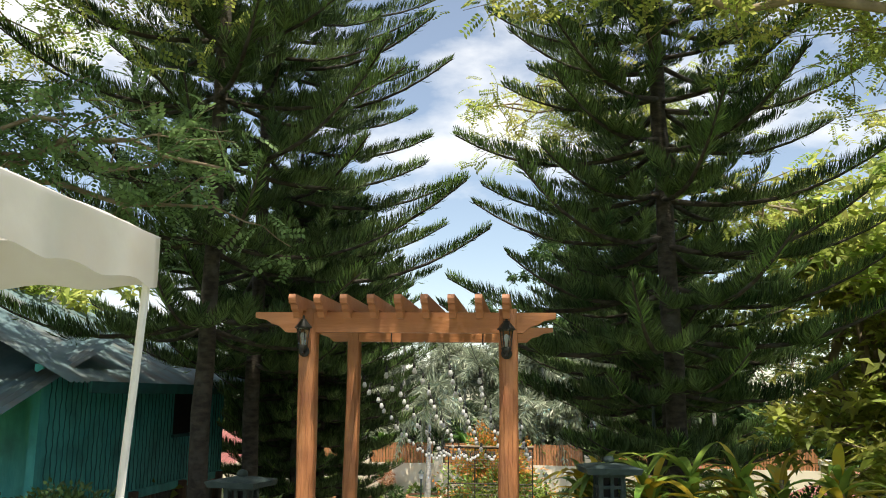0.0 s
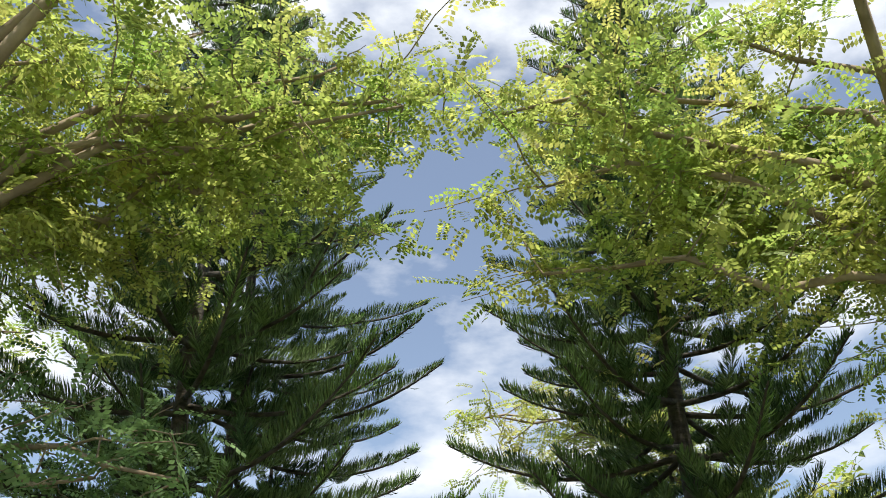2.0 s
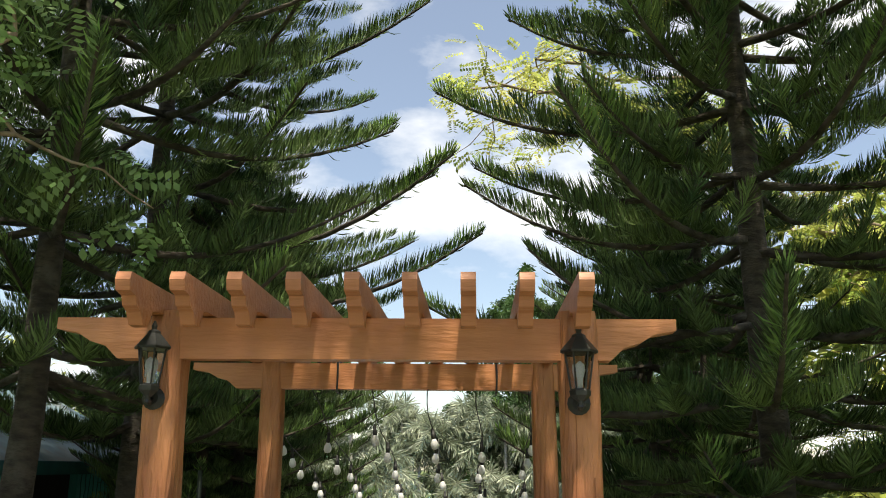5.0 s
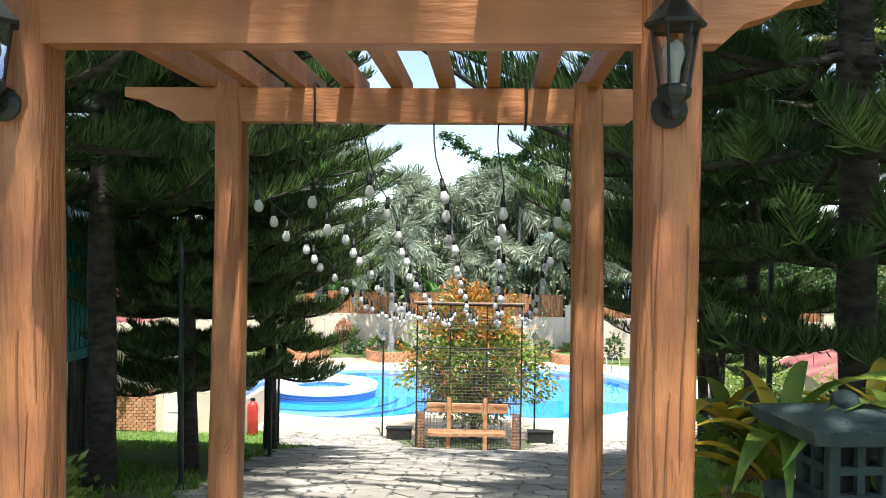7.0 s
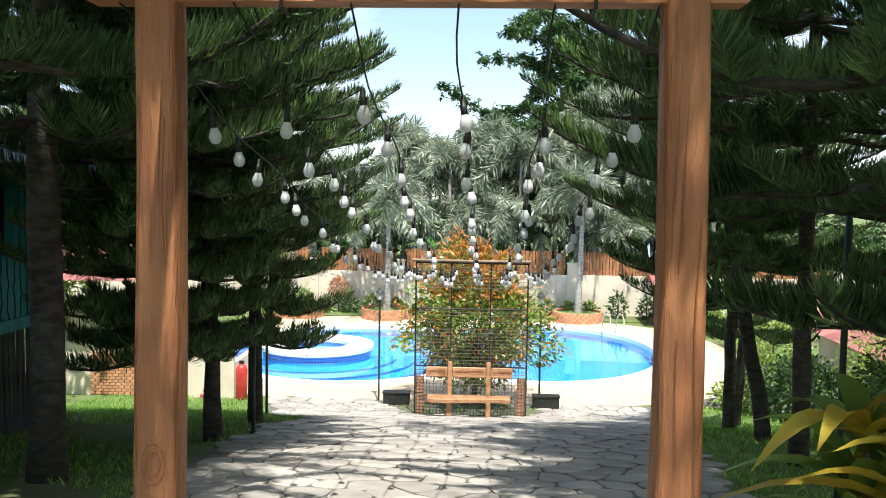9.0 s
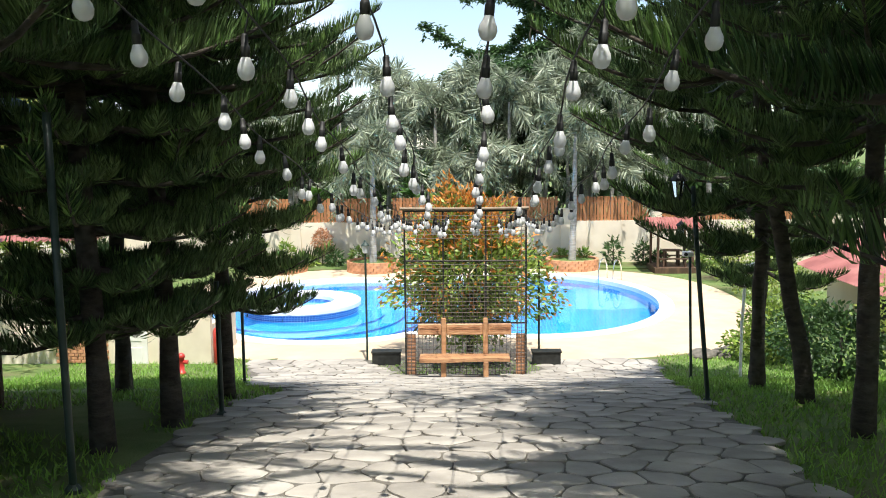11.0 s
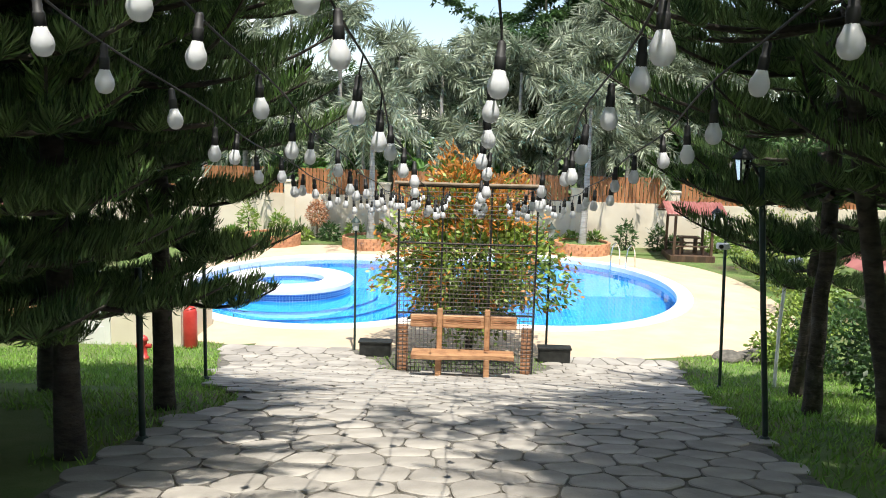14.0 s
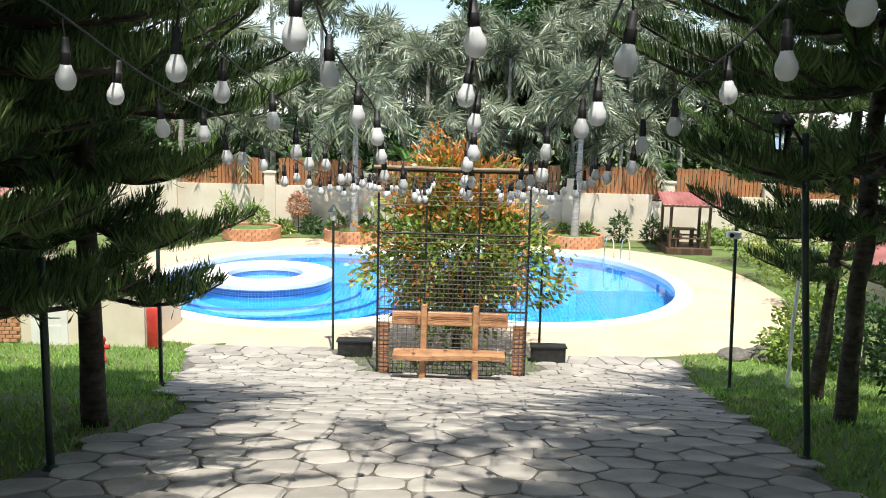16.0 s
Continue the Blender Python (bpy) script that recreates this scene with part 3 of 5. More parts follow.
def limb_path(rng, a, b, sag=0.3, n=10):
    s = np.linspace(0, 1, n)[:, None]
    a, b = np.array(a, float), np.array(b, float)
    w = rng.normal(0, 0.05, (n, 3)) * np.linalg.norm(b - a) * 0.4
    w[0] = w[-1] = 0
    return a * (1 - s) + b * s + np.array((0, 0, 1.0)) * sag * np.sin(s * np.pi) + w


def broadleaf(at, trunk_h, tips, label, seed, leaves=60, spread=0.7, r0=0.2, material=None, group="", leafset=None, trunk_mat=None):
    """A tree with limbs from its trunk's head to each tip, twigs and feather leaves in loose clumps."""
    rng = np.random.default_rng(seed)
    t = thing("broadleaf_tree", at, label, "tree", group)
    head = np.array((rng.uniform(-.2, .2), rng.uniform(-.2, .2), trunk_h))
    part("trunk", Shape().tube(limb_path(rng, (0, 0, -0.3), head, 0, 8), np.linspace(r0, r0 * 0.6, 8), 12), trunk_mat or M_limb, t, smooth=True)
    limbs, places = Shape(), []
    for tip in tips:
        tip = np.array(tip, float)
        path = limb_path(rng, head, tip, 0.12 * np.linalg.norm(tip - head))
        limbs.tube(path, np.linspace(r0 * 0.42, 0.015, 10), 7)
        for k in range(5, 10):
            for _ in range(2):
                d = rng.normal(0, spread, 3) * (1, 1, 0.55)
                tw = limb_path(rng, path[k], path[k] + d * 1.3, 0.05, 6)
                limbs.tube(tw, np.linspace(0.012, 0.004, 6), 4, False)
                m = max(3, leaves // 10)
                i = rng.integers(1, 6, m)
                places.append(tw[i] + rng.normal(0, 0.16, (m, 3)))
    part("branchwork", limbs, trunk_mat or M_limb, t, "pale bare limbs", True)
    places = np.concatenate(places)
    part("crown", quads(scatter(rng, leafset or FEATHER, places)), material or M_leaf, t, "loose clumps of feathery leaves")
    return t


BIG = [np.array([[(0, 0, 0), (0.13, 0.07, 0.02), (0.28, 0, -0.05), (0.13, -0.07, 0.02)], [(0, 0, 0), (0.05, 0.13, 0.02), (0.08, 0.27, -0.05), (-0.06, 0.13, 0.0)], [(0, 0, 0), (-0.08, -0.1, 0.05), (-0.2, -0.18, 0), (-0.13, -0.03, 0.03)], [(0.1, 0, 0), (0.16, -0.1, 0.05), (0.2, -0.24, 0), (0.06, -0.12, 0.03)]], float)]
FEATHER = [pinnate(RNG, 7, 0.29, 0.066, 0.042) for _ in range(4)]
BROAD = [np.array([[(0, 0, 0), (0.06, 0.03, 0.01), (0.13, 0, -0.02), (0.06, -0.03, 0.01)], [(0, 0, 0), (0.02, 0.07, 0.0), (0.03, 0.14, -0.03), (-0.03, 0.07, 0.0)], [(0, 0, 0), (-0.04, -0.05, 0.02), (-0.10, -0.09, 0), (-0.07, -0.02, 0.02)]], float)]
# unseen limb tips above the view, added so their leaves shade the pergola
SHADE_TIPS = [(x, y, z) for x, y, z in ((-1.5, -3.6, 9.0), (-0.2, -4.4, 9.4), (0.8, -2.6, 9.2), (1.6, -3.8, 8.8), (2.6, -2.8, 9.3), (3.6, -3.6, 9.0), (1.2, -5.0, 9.6), (-0.8, -2.4, 9.6))]
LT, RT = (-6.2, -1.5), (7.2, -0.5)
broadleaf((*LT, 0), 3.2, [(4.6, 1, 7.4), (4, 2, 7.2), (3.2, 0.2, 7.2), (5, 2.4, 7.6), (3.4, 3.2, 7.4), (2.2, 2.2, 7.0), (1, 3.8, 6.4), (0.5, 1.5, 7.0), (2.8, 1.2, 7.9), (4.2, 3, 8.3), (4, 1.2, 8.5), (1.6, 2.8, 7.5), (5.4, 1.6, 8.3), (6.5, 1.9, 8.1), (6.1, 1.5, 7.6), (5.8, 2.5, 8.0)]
          + [(x - LT[0], y - LT[1], z) for x, y, z in SHADE_TIPS[::2]], "spreading feathery-leaved tree with bright yellow-green crown", 11, 240, 0.66)
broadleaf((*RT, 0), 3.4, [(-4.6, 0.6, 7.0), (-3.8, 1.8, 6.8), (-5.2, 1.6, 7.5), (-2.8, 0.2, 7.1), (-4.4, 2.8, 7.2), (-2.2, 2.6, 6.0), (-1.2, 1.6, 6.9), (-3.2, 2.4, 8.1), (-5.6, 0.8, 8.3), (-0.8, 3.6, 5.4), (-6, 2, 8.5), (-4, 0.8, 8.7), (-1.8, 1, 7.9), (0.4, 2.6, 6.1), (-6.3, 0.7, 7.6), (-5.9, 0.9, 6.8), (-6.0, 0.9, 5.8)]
          + [(x - RT[0], y - RT[1], z) for x, y, z in SHADE_TIPS[1::2]], "spreading feathery-leaved tree with pale arching limbs", 12, 240, 0.66)
broadleaf((-7.4, 0.4, 0), 3.0, [(5.6, -0.5, 3.8), (4.8, -0.3, 3.9), (4.0, -0.6, 4.3), (5.2, 0.3, 3.6), (3.0, 0.2, 4.8), (2.2, 0.6, 5.2)], "low feathery-leaved tree with a long bare limb", 14, 120, 0.42, 0.15, M_leaf_shaded)
broadleaf((6.8, 8.5, gz(8.5)), 5.0, [(-6.2, -1.8, 8.0), (-5.5, -1.4, 8.5), (-6.7, -1.0, 8.2), (-4.8, -2, 7.6), (-2.0, -2, 6.4), (-1.0, 1.0, 6.0), (1.5, -1.0, 3.0), (0.5, 2.0, 2.0), (1.6, 1.5, 1.0)], "thin feathery-leaved tree with sparse green crown", 13, 190, 0.6, 0.12)

# ---- pergola ----
pergola = thing("pergola", (0, 0, 0), "orange faux-wood concrete pergola with nine rafters over the path", "pergola")


def log_post(seed, h, w, z0):
    """A roughly squared log with worn corners and long grooves."""
    rng = np.random.default_rng(seed)
    s, n, m = Shape(), 40, 26
    ph = rng.uniform(0, 6.28, 6)
    pv = []
    for i in range(m):
        f = i / (m - 1)
        z = z0 + f * (h - z0)
        ww = w * (1.0 - 0.03 * f + 0.025 * math.sin(5 * f + ph[0]) + 0.015 * math.sin(13 * f + ph[1]))
        ox, oy = 0.012 * math.sin(4 * f + ph[2]), 0.010 * math.sin(3.3 * f + ph[3])
        for j in range(n):
            t = 2 * math.pi * j / n
            r = ww / 2 / (abs(math.cos(t)) ** 5 + abs(math.sin(t)) ** 5) ** 0.2
            g = noise.noise((math.cos(t) * 5 + seed * 9, math.sin(t) * 5, f * 2.2))
            r *= 1 - 0.05 * max(0.0, abs(g) < 0.06) - 0.012 * g
            if i == m - 1:
                r *= 0.93
            pv.append((ox + r * math.cos(t), oy + r * math.sin(t), z))
    s.raw(pv, [(i * n + j, i * n + (j + 1) % n, (i + 1) * n + (j + 1) % n, (i + 1) * n + j) for i in range(m - 1) for j in range(n)] + [tuple((m - 1) * n + j for j in range(n))])
    return s


POSTS = ((-0.94, 0.09, 0.175), (0.95, 0.09, 0.185), (-0.89, 1.91, 0.158), (0.935, 1.91, 0.162))
for k, (x, y, w) in enumerate(POSTS):
    po = part("post", log_post(k + 1, 2.44, w, gz(y) - 0.2), M_pergola, pergola, smooth=True)
    po.location = (x, y, 0)
    rng = np.random.default_rng(40 + k)
    for g in range(7):
        zc, ln = rng.uniform(0.5, 1.9), rng.uniform(0.3, 0.8)
        gx0 = rng.uniform(-0.4, 0.4) * w
        zs = np.linspace(zc - ln / 2, zc + ln / 2, 9)
        pts = [(gx0 + 0.006 * math.sin(z * 7 + g), -w * (0.505 - 0.035 * (z - 1.2) / 1.2) , z) for z in zs]
        gr = part("groove", Shape().tube(pts, 0.0022, 4, False), M_groove, pergola)
        gr.location = (x, y, 0)
# knot on the back post
kn = Shape()
for r in (0.025, 0.042):
    kn.tube([(r * math.cos(a), 0, 1.7 * r * math.sin(a)) for a in np.linspace(0, 6.283, 20)], 0.004, 5, False)
part("knot", kn, M_pergola, pergola, "carved oval knot").location = (-0.885, 1.822, 0.63)


def beam_shape(x0, x1, z0, z1, th):
    """A beam along x whose ends step in with a rounded scroll below."""
    h = z1 - z0
    e = 0.30
    low = [(x0, z1), (x0, z0 + h * 0.72)]
    low += [(x0 + e * 0.35, z0 + h * 0.62), (x0 + e * 0.55, z0 + h * 0.42), (x0 + e * 0.8, z0 + h * 0.30), (x0 + e, z0)]
    right = [(x1 - (x - x0), z) for x, z in low][::-1]
    poly = low + right
    k = len(poly)
    s = Shape()
    s.raw([(x, -th / 2, z) for x, z in poly] + [(x, th / 2, z) for x, z in poly], [tuple(range(k)), tuple(range(k, 2 * k))[::-1]] + [(i, k + i, k + (i + 1) % k, (i + 1) % k) for i in range(k)])
    return s


part("beam", beam_shape(-1.47, 1.40, 2.215, 2.405, 0.10), M_beam, pergola).location = (0, 0.07, 0)
part("beam", beam_shape(-1.42, 1.42, 2.24, 2.41, 0.10), M_beam, pergola).location = (0, 1.90, 0)
# rafter with a notched, scrolled tail
rp_ = [(-0.30, 2.525), (-0.315, 2.49), (-0.30, 2.445), (-0.235, 2.435), (-0.215, 2.395), (-0.165, 2.375), (-0.13, 2.325), (-0.07, 2.322), (-0.03, 2.40), (0.02, 2.41)]
rp_ += [(2.19 - a, b) for a, b in rp_[::-1]]
k = len(rp_)
raf = Shape().raw([(-0.032, a, b) for a, b in rp_] + [(0.032, a, b) for a, b in rp_], [tuple(range(k)), tuple(range(k, 2 * k))[::-1]] + [(i, k + i, k + (i + 1) % k, (i + 1) % k) for i in range(k)]).data("rafter")
raf.materials.append(M_beam)
for i in range(9):
    r_ = part("rafter", raf, M_beam, pergola)
    r_.location = (-1.0 + 1.945 * i / 8 + random.uniform(-.008, .008), -0.10, 0.006)
for x in (-0.44, 0.62):
    part("wire_tie", Shape().tube([(x, 1.84, 2.43), (x + .004, 1.838, 2.33), (x, 1.84, 2.22), (x, 1.96, 2.215), (x, 1.965, 2.43), (x, 1.84, 2.432)], 0.007, 5), M_rubber, pergola, "black cable tie")


def wall_lantern(at, label, small=False):
    t = thing("lantern", at, label, "lantern", "wall lanterns on the pergola")
    part("back_plate", Shape().lathe([(0.05, 0), (0.052, 0.012), (0.03, 0.03)], 14), M_black, t).matrix_basis = pose(0, 0.075, -0.03, 90)
    part("arm", Shape().tube([(0, 0.06, -0.03), (0, 0.02, -0.055), (0, -0.01, -0.03), (0, -0.01, 0.015)], 0.012, 8), M_black, t, smooth=True)
    part("base", Shape().lathe([(0.008, -0.06), (0.018, -0.05), (0.012, -0.03), (0.045, 0.0), (0.048, 0.02), (0.04, 0.028)], 6), M_black, t)
    g = part("glass", Shape().lathe([(0.036, 0.03), (0.06, 0.19)], 6), M_glass, t, "clear glass panes")
    g.visible_shadow = False
    for i in range(6):
        a = i * math.pi / 3
        part("bar", Shape().tube([(0.04 * math.cos(a), 0.04 * math.sin(a), 0.026), (0.064 * math.cos(a), 0.064 * math.sin(a), 0.195)], 0.0045, 5), M_black, t)
    part("cap", Shape().lathe([(0.082, 0.185), (0.085, 0.195), (0.05, 0.235), (0.032, 0.255), (0.03, 0.265), (0.012, 0.275), (0.014, 0.29), (0.004, 0.315)], 6), M_black, t)
    part("bulb", Shape().lathe([(0.012, 0.03), (0.013, 0.07), (0.024, 0.11), (0.02, 0.135), (0.004, 0.15)], 10), M_bulb, t, smooth=True)
    return t


LA = wall_lantern((-0.97, -0.075, 2.06), "black six-sided lantern on the orange post")
copy_thing(LA, pose(0.945, -0.085, 2.05))

# ---- string lights ----
sock_d = Shape().lathe([(0.016, -0.005), (0.0175, -0.012), (0.0175, -0.05), (0.014, -0.052), (0.014, 0.03), (0.008, 0.04)], 10).data("socket", True)
sock_d.materials.append(M_rubber)
bulb_d = Shape().lathe([(0.006, -0.133), (0.019, -0.129), (0.0285, -0.117), (0.0335, -0.099), (0.031, -0.081), (0.0225, -0.064), (0.017, -0.048)], 14).data("bulb", True)
bulb_d.materials.append(M_bulb)
for k, (xa, xm, xb) in enumerate(((-1.0, -1.12, -1.25), (-0.62, -0.72, -0.8), (-0.22, -0.3, -0.35), (0.16, 0.16, 0.16), (0.50, 0.58, 0.62), (0.85, 1.04, 1.15))):
    sl = thing("string_lights", (xa, 1.84, 2.23), "black cable of frosted bulbs strung from pergola to trellis", "string lights", "strings of bulbs over the path")
    rng = np.random.default_rng(70 + k)
    s = np.linspace(0, 1, 60)
    L, drop, sag = 15.45, 2.13, 0.42 + rng.uniform(-.04, .04)
    cx = (1 - s) ** 2 * xa + 2 * s * (1 - s) * xm * 1.04 + s * s * xb - xa
    cz = -drop * s - sag * 4 * s * (1 - s) * (0.8 + 0.35 * s)
    pts = np.stack([cx + 0.02 * np.sin(s * 50 + k), L * s, cz], 1)
    part("cable", Shape().tube(pts, 0.0042, 5), M_rubber, sl, smooth=True)
    y = 0.75 + rng.uniform(0, 0.5)
    while y < L - 0.1:
        u = y / L
        p = [float(np.interp(u, s, pts[:, i])) for i in range(3)]
        dz = rng.choice([0.04, 0.05, 0.10])
        m = pose(p[0] + rng.normal(0, .012), p[1], p[2] - dz, rng.normal(0, 5), rng.normal(0, 5))
        so = part("socket", sock_d, M_rubber, sl)
        so.matrix_basis = m
        part("bulb", bulb_d, M_bulb, so)
        so.scale = (0.92, 0.92, 0.92)
        if dz > 0.06:
            part("drop_wire", Shape().tube([(p[0], p[1], p[2]), tuple(m @ Vector((0, 0, 0.035)))], 0.003, 4), M_rubber, sl)
        y += rng.uniform(0.42, 0.66)

# ---- trellis, bench, bush ----
TY = 17.4
TZ = -3.27
trellis = thing("trellis", (0, TY, TZ), "tall rusty steel mesh trellis with brick-veneered feet", "trellis")
for x in (-1.22, -0.45, 0.40, 1.20):
    part("upright", Shape().box((x, 0, 1.72), (0.035, 0.035, 3.44), ch=0.004), M_black, trellis)
for z in (0.03, 1.16, 2.42, 3.42):
    part("rail", Shape().box((0, 0.002, z), (2.45, 0.03, 0.035)), M_black, trellis)
part("top_pole", Shape().tube([(-1.3, -0.03, 3.47), (0, -0.03, 3.46), (1.25, -0.03, 3.47)], 0.03, 8), M_limb, trellis, "pale bamboo top pole")
hw = Shape().tube([(-1.2, 0, 0), (1.2, 0, 0)], 0.0055, 4, False).data("wire")
hw.materials.append(M_rust)
z = 0.1
while z < 3.4:
    if z < 1.0 or 1.2 < z < 2.0 or random.random() < 0.45:
        part("wire", hw, M_rust, trellis).location = (0, -0.02, z)
    z += 0.075
vw = Shape().tube([(0, 0, 0), (0, 0, 1.95)], 0.005, 4, False).data("wire_upright")
vw.materials.append(M_rust)
vs = Shape().tube([(0, 0, 1.95), (0, 0, 3.4)], 0.004, 4, False).data("wire_upper")
vs.materials.append(M_rust)
for i in range(33):
    part("wire_upright", vw, M_rust, trellis).location = (-1.18 + 2.36 * i / 32, -0.028, 0.05)
    if i % 2:
        part("wire_upper", vs, M_rust, trellis).location = (-1.18 + 2.36 * i / 32, -0.028, 0)
bk = Shape().box((0, 0, 0), (0.095, 0.06, 0.055), ch=0.006).data("brick")
bk.materials.append(M_brick)
for x in (-1.12, 1.10):
    for i in range(14):
        for j in (-1, 1):
            part("brick", bk, M_brick, trellis).location = (x + j * 0.05, 0.07, 0.08 + 0.063 * i)

bench = thing("bench", (-0.02, 16.85, gz(16.85) - 0.01), "carved brown wooden bench with a three-panel backrest", "bench")
for x in (-0.42, 0.40):
    part("upright", Shape().box((x, 0.125, 0.58), (0.095, 0.09, 1.20), Matrix.Rotation(radians(-5), 3, "X"), 0.02), M_bench, bench)
    part("leg", Shape().box((x, -0.22, 0.2), (0.10, 0.09, 0.42), ch=0.02), M_bench, bench)
for x, w in ((-0.70, 0.46), (-0.01, 0.72), (0.68, 0.46)):
    part("back_panel", Shape().box((x, 0.165, 0.95), (w, 0.06, 0.22), Matrix.Rotation(radians(-6), 3, "X"), 0.02), M_bench, bench)
    for j in range(4):
        zz = 0.88 + 0.045 * j
        part("carved_line", Shape().tube([(x - w * .42 + w * .84 * i / 8, 0.133 - 0.1 * (zz - .92), zz + 0.008 * math.sin(i * 1.9 + j)) for i in range(9)], 0.004, 4, False), M_groove, bench)
seat = Shape()
sx = np.linspace(-0.88, 0.86, 24)
pl = []
for x in sx:
    pl.append((x, -0.30 + 0.05 * math.sin(x * 3.1) - 0.02 * abs(x)))
pl += [(x, 0.10) for x in sx[::-1]]
seat.prism(pl, 0.405, 0.475)
part("seat", seat, M_bench, bench, "smooth slab seat with a wavy front")

for x in (-1.78, 1.75):
    tr = thing("planter_box", (x, 19.0, gz(19.0) + 0.0), "low dark brown planter box beside the bush", "planter", "dark planter boxes")
    part("body", Shape().box((0, 0, 0.13), (0.62, 0.26, 0.34), ch=0.02).box((0, 0, 0.31), (0.66, 0.3, 0.03)), M_black, tr)


def leaf_cloud(seed, n, shape_fn, length, wide):
    """Loose leaves on a body: shape_fn gives a place and outward way."""
    rng = np.random.default_rng(seed)
    q = np.empty((n, 4, 3))
    for i in range(n):
        p, o = shape_fn(rng)
        d = np.array(o) * 0.8 + rng.normal(0, 0.55, 3)
        d /= np.linalg.norm(d)
        a = np.cross(d, rng.normal(size=3))
        a /= np.linalg.norm(a)
        l, w = length * rng.uniform(.7, 1.3), wide * rng.uniform(.8, 1.2)
        p = np.array(p)
        q[i] = (p, p + d * l * .5 + a * w, p + d * l, p + d * l * .5 - a * w)
    return q


def egg(rx, rz, cz, knob=0.16, lo=-1.0, hi=1.0, power=1.0, fill=0.72):
    def fn(rng):
        while True:
            v = rng.normal(size=3)
            v /= np.linalg.norm(v)
            if lo <= v[2] <= hi:
                break
        r = fill + (1.03 - fill) * rng.random()
        bump = 1 + knob * noise.noise((v[0] * 2.6, v[1] * 2.6, v[2] * 2.6)) * 2
        wid = rx * (1 - 0.30 * max(0, v[2]) ** power)
        return np.array((v[0] * wid, v[1] * wid, v[2] * rz)) * r * bump + np.array((0, 0, cz)), v
    return fn


bush = thing("flowering_bush", (0.05, 19.5, gz(19.5)), "large rounded bush with green leaves and orange young tips", "bush")
part("stem", Shape().tube([(0, 0, -0.1), (0.03, 0, 0.5), (0, 0, 1.2)], [0.09, 0.07, 0.05], 9), M_bark, bush)
tw = Shape()
for i in range(14):
    a, e = random.uniform(0, 6.28), random.uniform(0.1, 1.4)
    tw.tube(limb_path(RNG, (0, 0, 0.55), (1.5 * math.cos(a) * math.cos(e), 1.5 * math.sin(a) * math.cos(e), 0.9 + 2.2 * math.sin(e)), 0.1), np.linspace(0.03, 0.006, 10), 5)
part("branches", tw, M_bark, bush)
part("leaves", quads(leaf_cloud(21, 12500, egg(1.60, 1.50, 2.0, 0.34, fill=0.55), 0.14, 0.034)), M_bush, bush)
part("orange_leaves", quads(leaf_cloud(22, 2600, egg(1.62, 1.62, 2.05, 0.34, 0.42, 1.0, fill=0.8), 0.14, 0.026)), M_orange_leaf, bush, "orange young leaves at the top")
part("orange_growth", quads(leaf_cloud(23, 900, egg(1.68, 1.55, 2.0, 0.34, -0.6, 0.42, fill=0.93), 0.13, 0.026)), M_orange_leaf, bush, "scattered orange tips")


# ---- lamp poles ----
def pole(x, y, top, label, lean=0.0, lamp=0, material=None, r=0.026):
    z0 = gz(y)
    h = top - z0
    t = thing("lamp_pole" if lamp else "pole", (x, y, z0), label, "lamp post" if lamp else "pole", "poles along the path")
    part("shaft", Shape().tube([(0, 0, -0.15), (0, 0, 0.1), (lean * 0.5, 0, h * 0.5), (lean, 0, h)], r, 10), material or M_green_pole, t, smooth=True)
    part("foot", Shape().lathe([(r * 2.2, -0.05), (r * 2.2, 0.02), (r * 1.2, 0.05)], 10), material or M_green_pole, t)
    if lamp:
        b = (lean + lamp * 0.16, 0, h - 0.02)
        part("bracket", Shape().tube([(lean, 0, h - 0.1), (lean + lamp * 0.08, 0, h + 0.02), (b[0], 0, h + 0.03)], 0.012, 6), M_black, t)
        part("lamp_base", Shape().lathe([(0.02, -0.16), (0.045, -0.14), (0.045, -0.12)], 6, (b[0], 0, h)), M_black, t)
        g = part("lamp_glass", Shape().lathe([(0.04, -0.12), (0.07, 0.06)], 6, (b[0], 0, h)), M_glass, t)
        g.visible_shadow = False
        for i in range(6):
            a = i * math.pi / 3
            part("lamp_bar", Shape().tube([(b[0] + 0.042 * math.cos(a), 0.042 * math.sin(a), h - .12), (b[0] + 0.073 * math.cos(a), 0.073 * math.sin(a), h + .06)], 0.006, 4), M_black, t)
        part("lamp_cap", Shape().lathe([(0.10, 0.06), (0.10, 0.07), (0.05, 0.12), (0.015, 0.15), (0.004, 0.18)], 6, (b[0], 0, h)), M_black, t)
    return t


pole(2.77, 9.97, 0.97, "dark green steel lamp post with lantern, leaning slightly", -0.22, -1)
pole(4.3, 16.6, -0.16, "dark green steel lamp post with lantern by the pool", -0.09, -1)
pole(-2.48, 8.95, 0.1, "dark green steel pole at the path edge")
pole(-3.72, 14.4, -0.3, "dark green steel pole on the lawn")
pole(-2.57, 5.86, 1.68, "tall dark green steel pole at the path edge", -0.02)
pole(3.03, 5.6, 1.7, "tall dark green steel pole under the pines", 0.0)


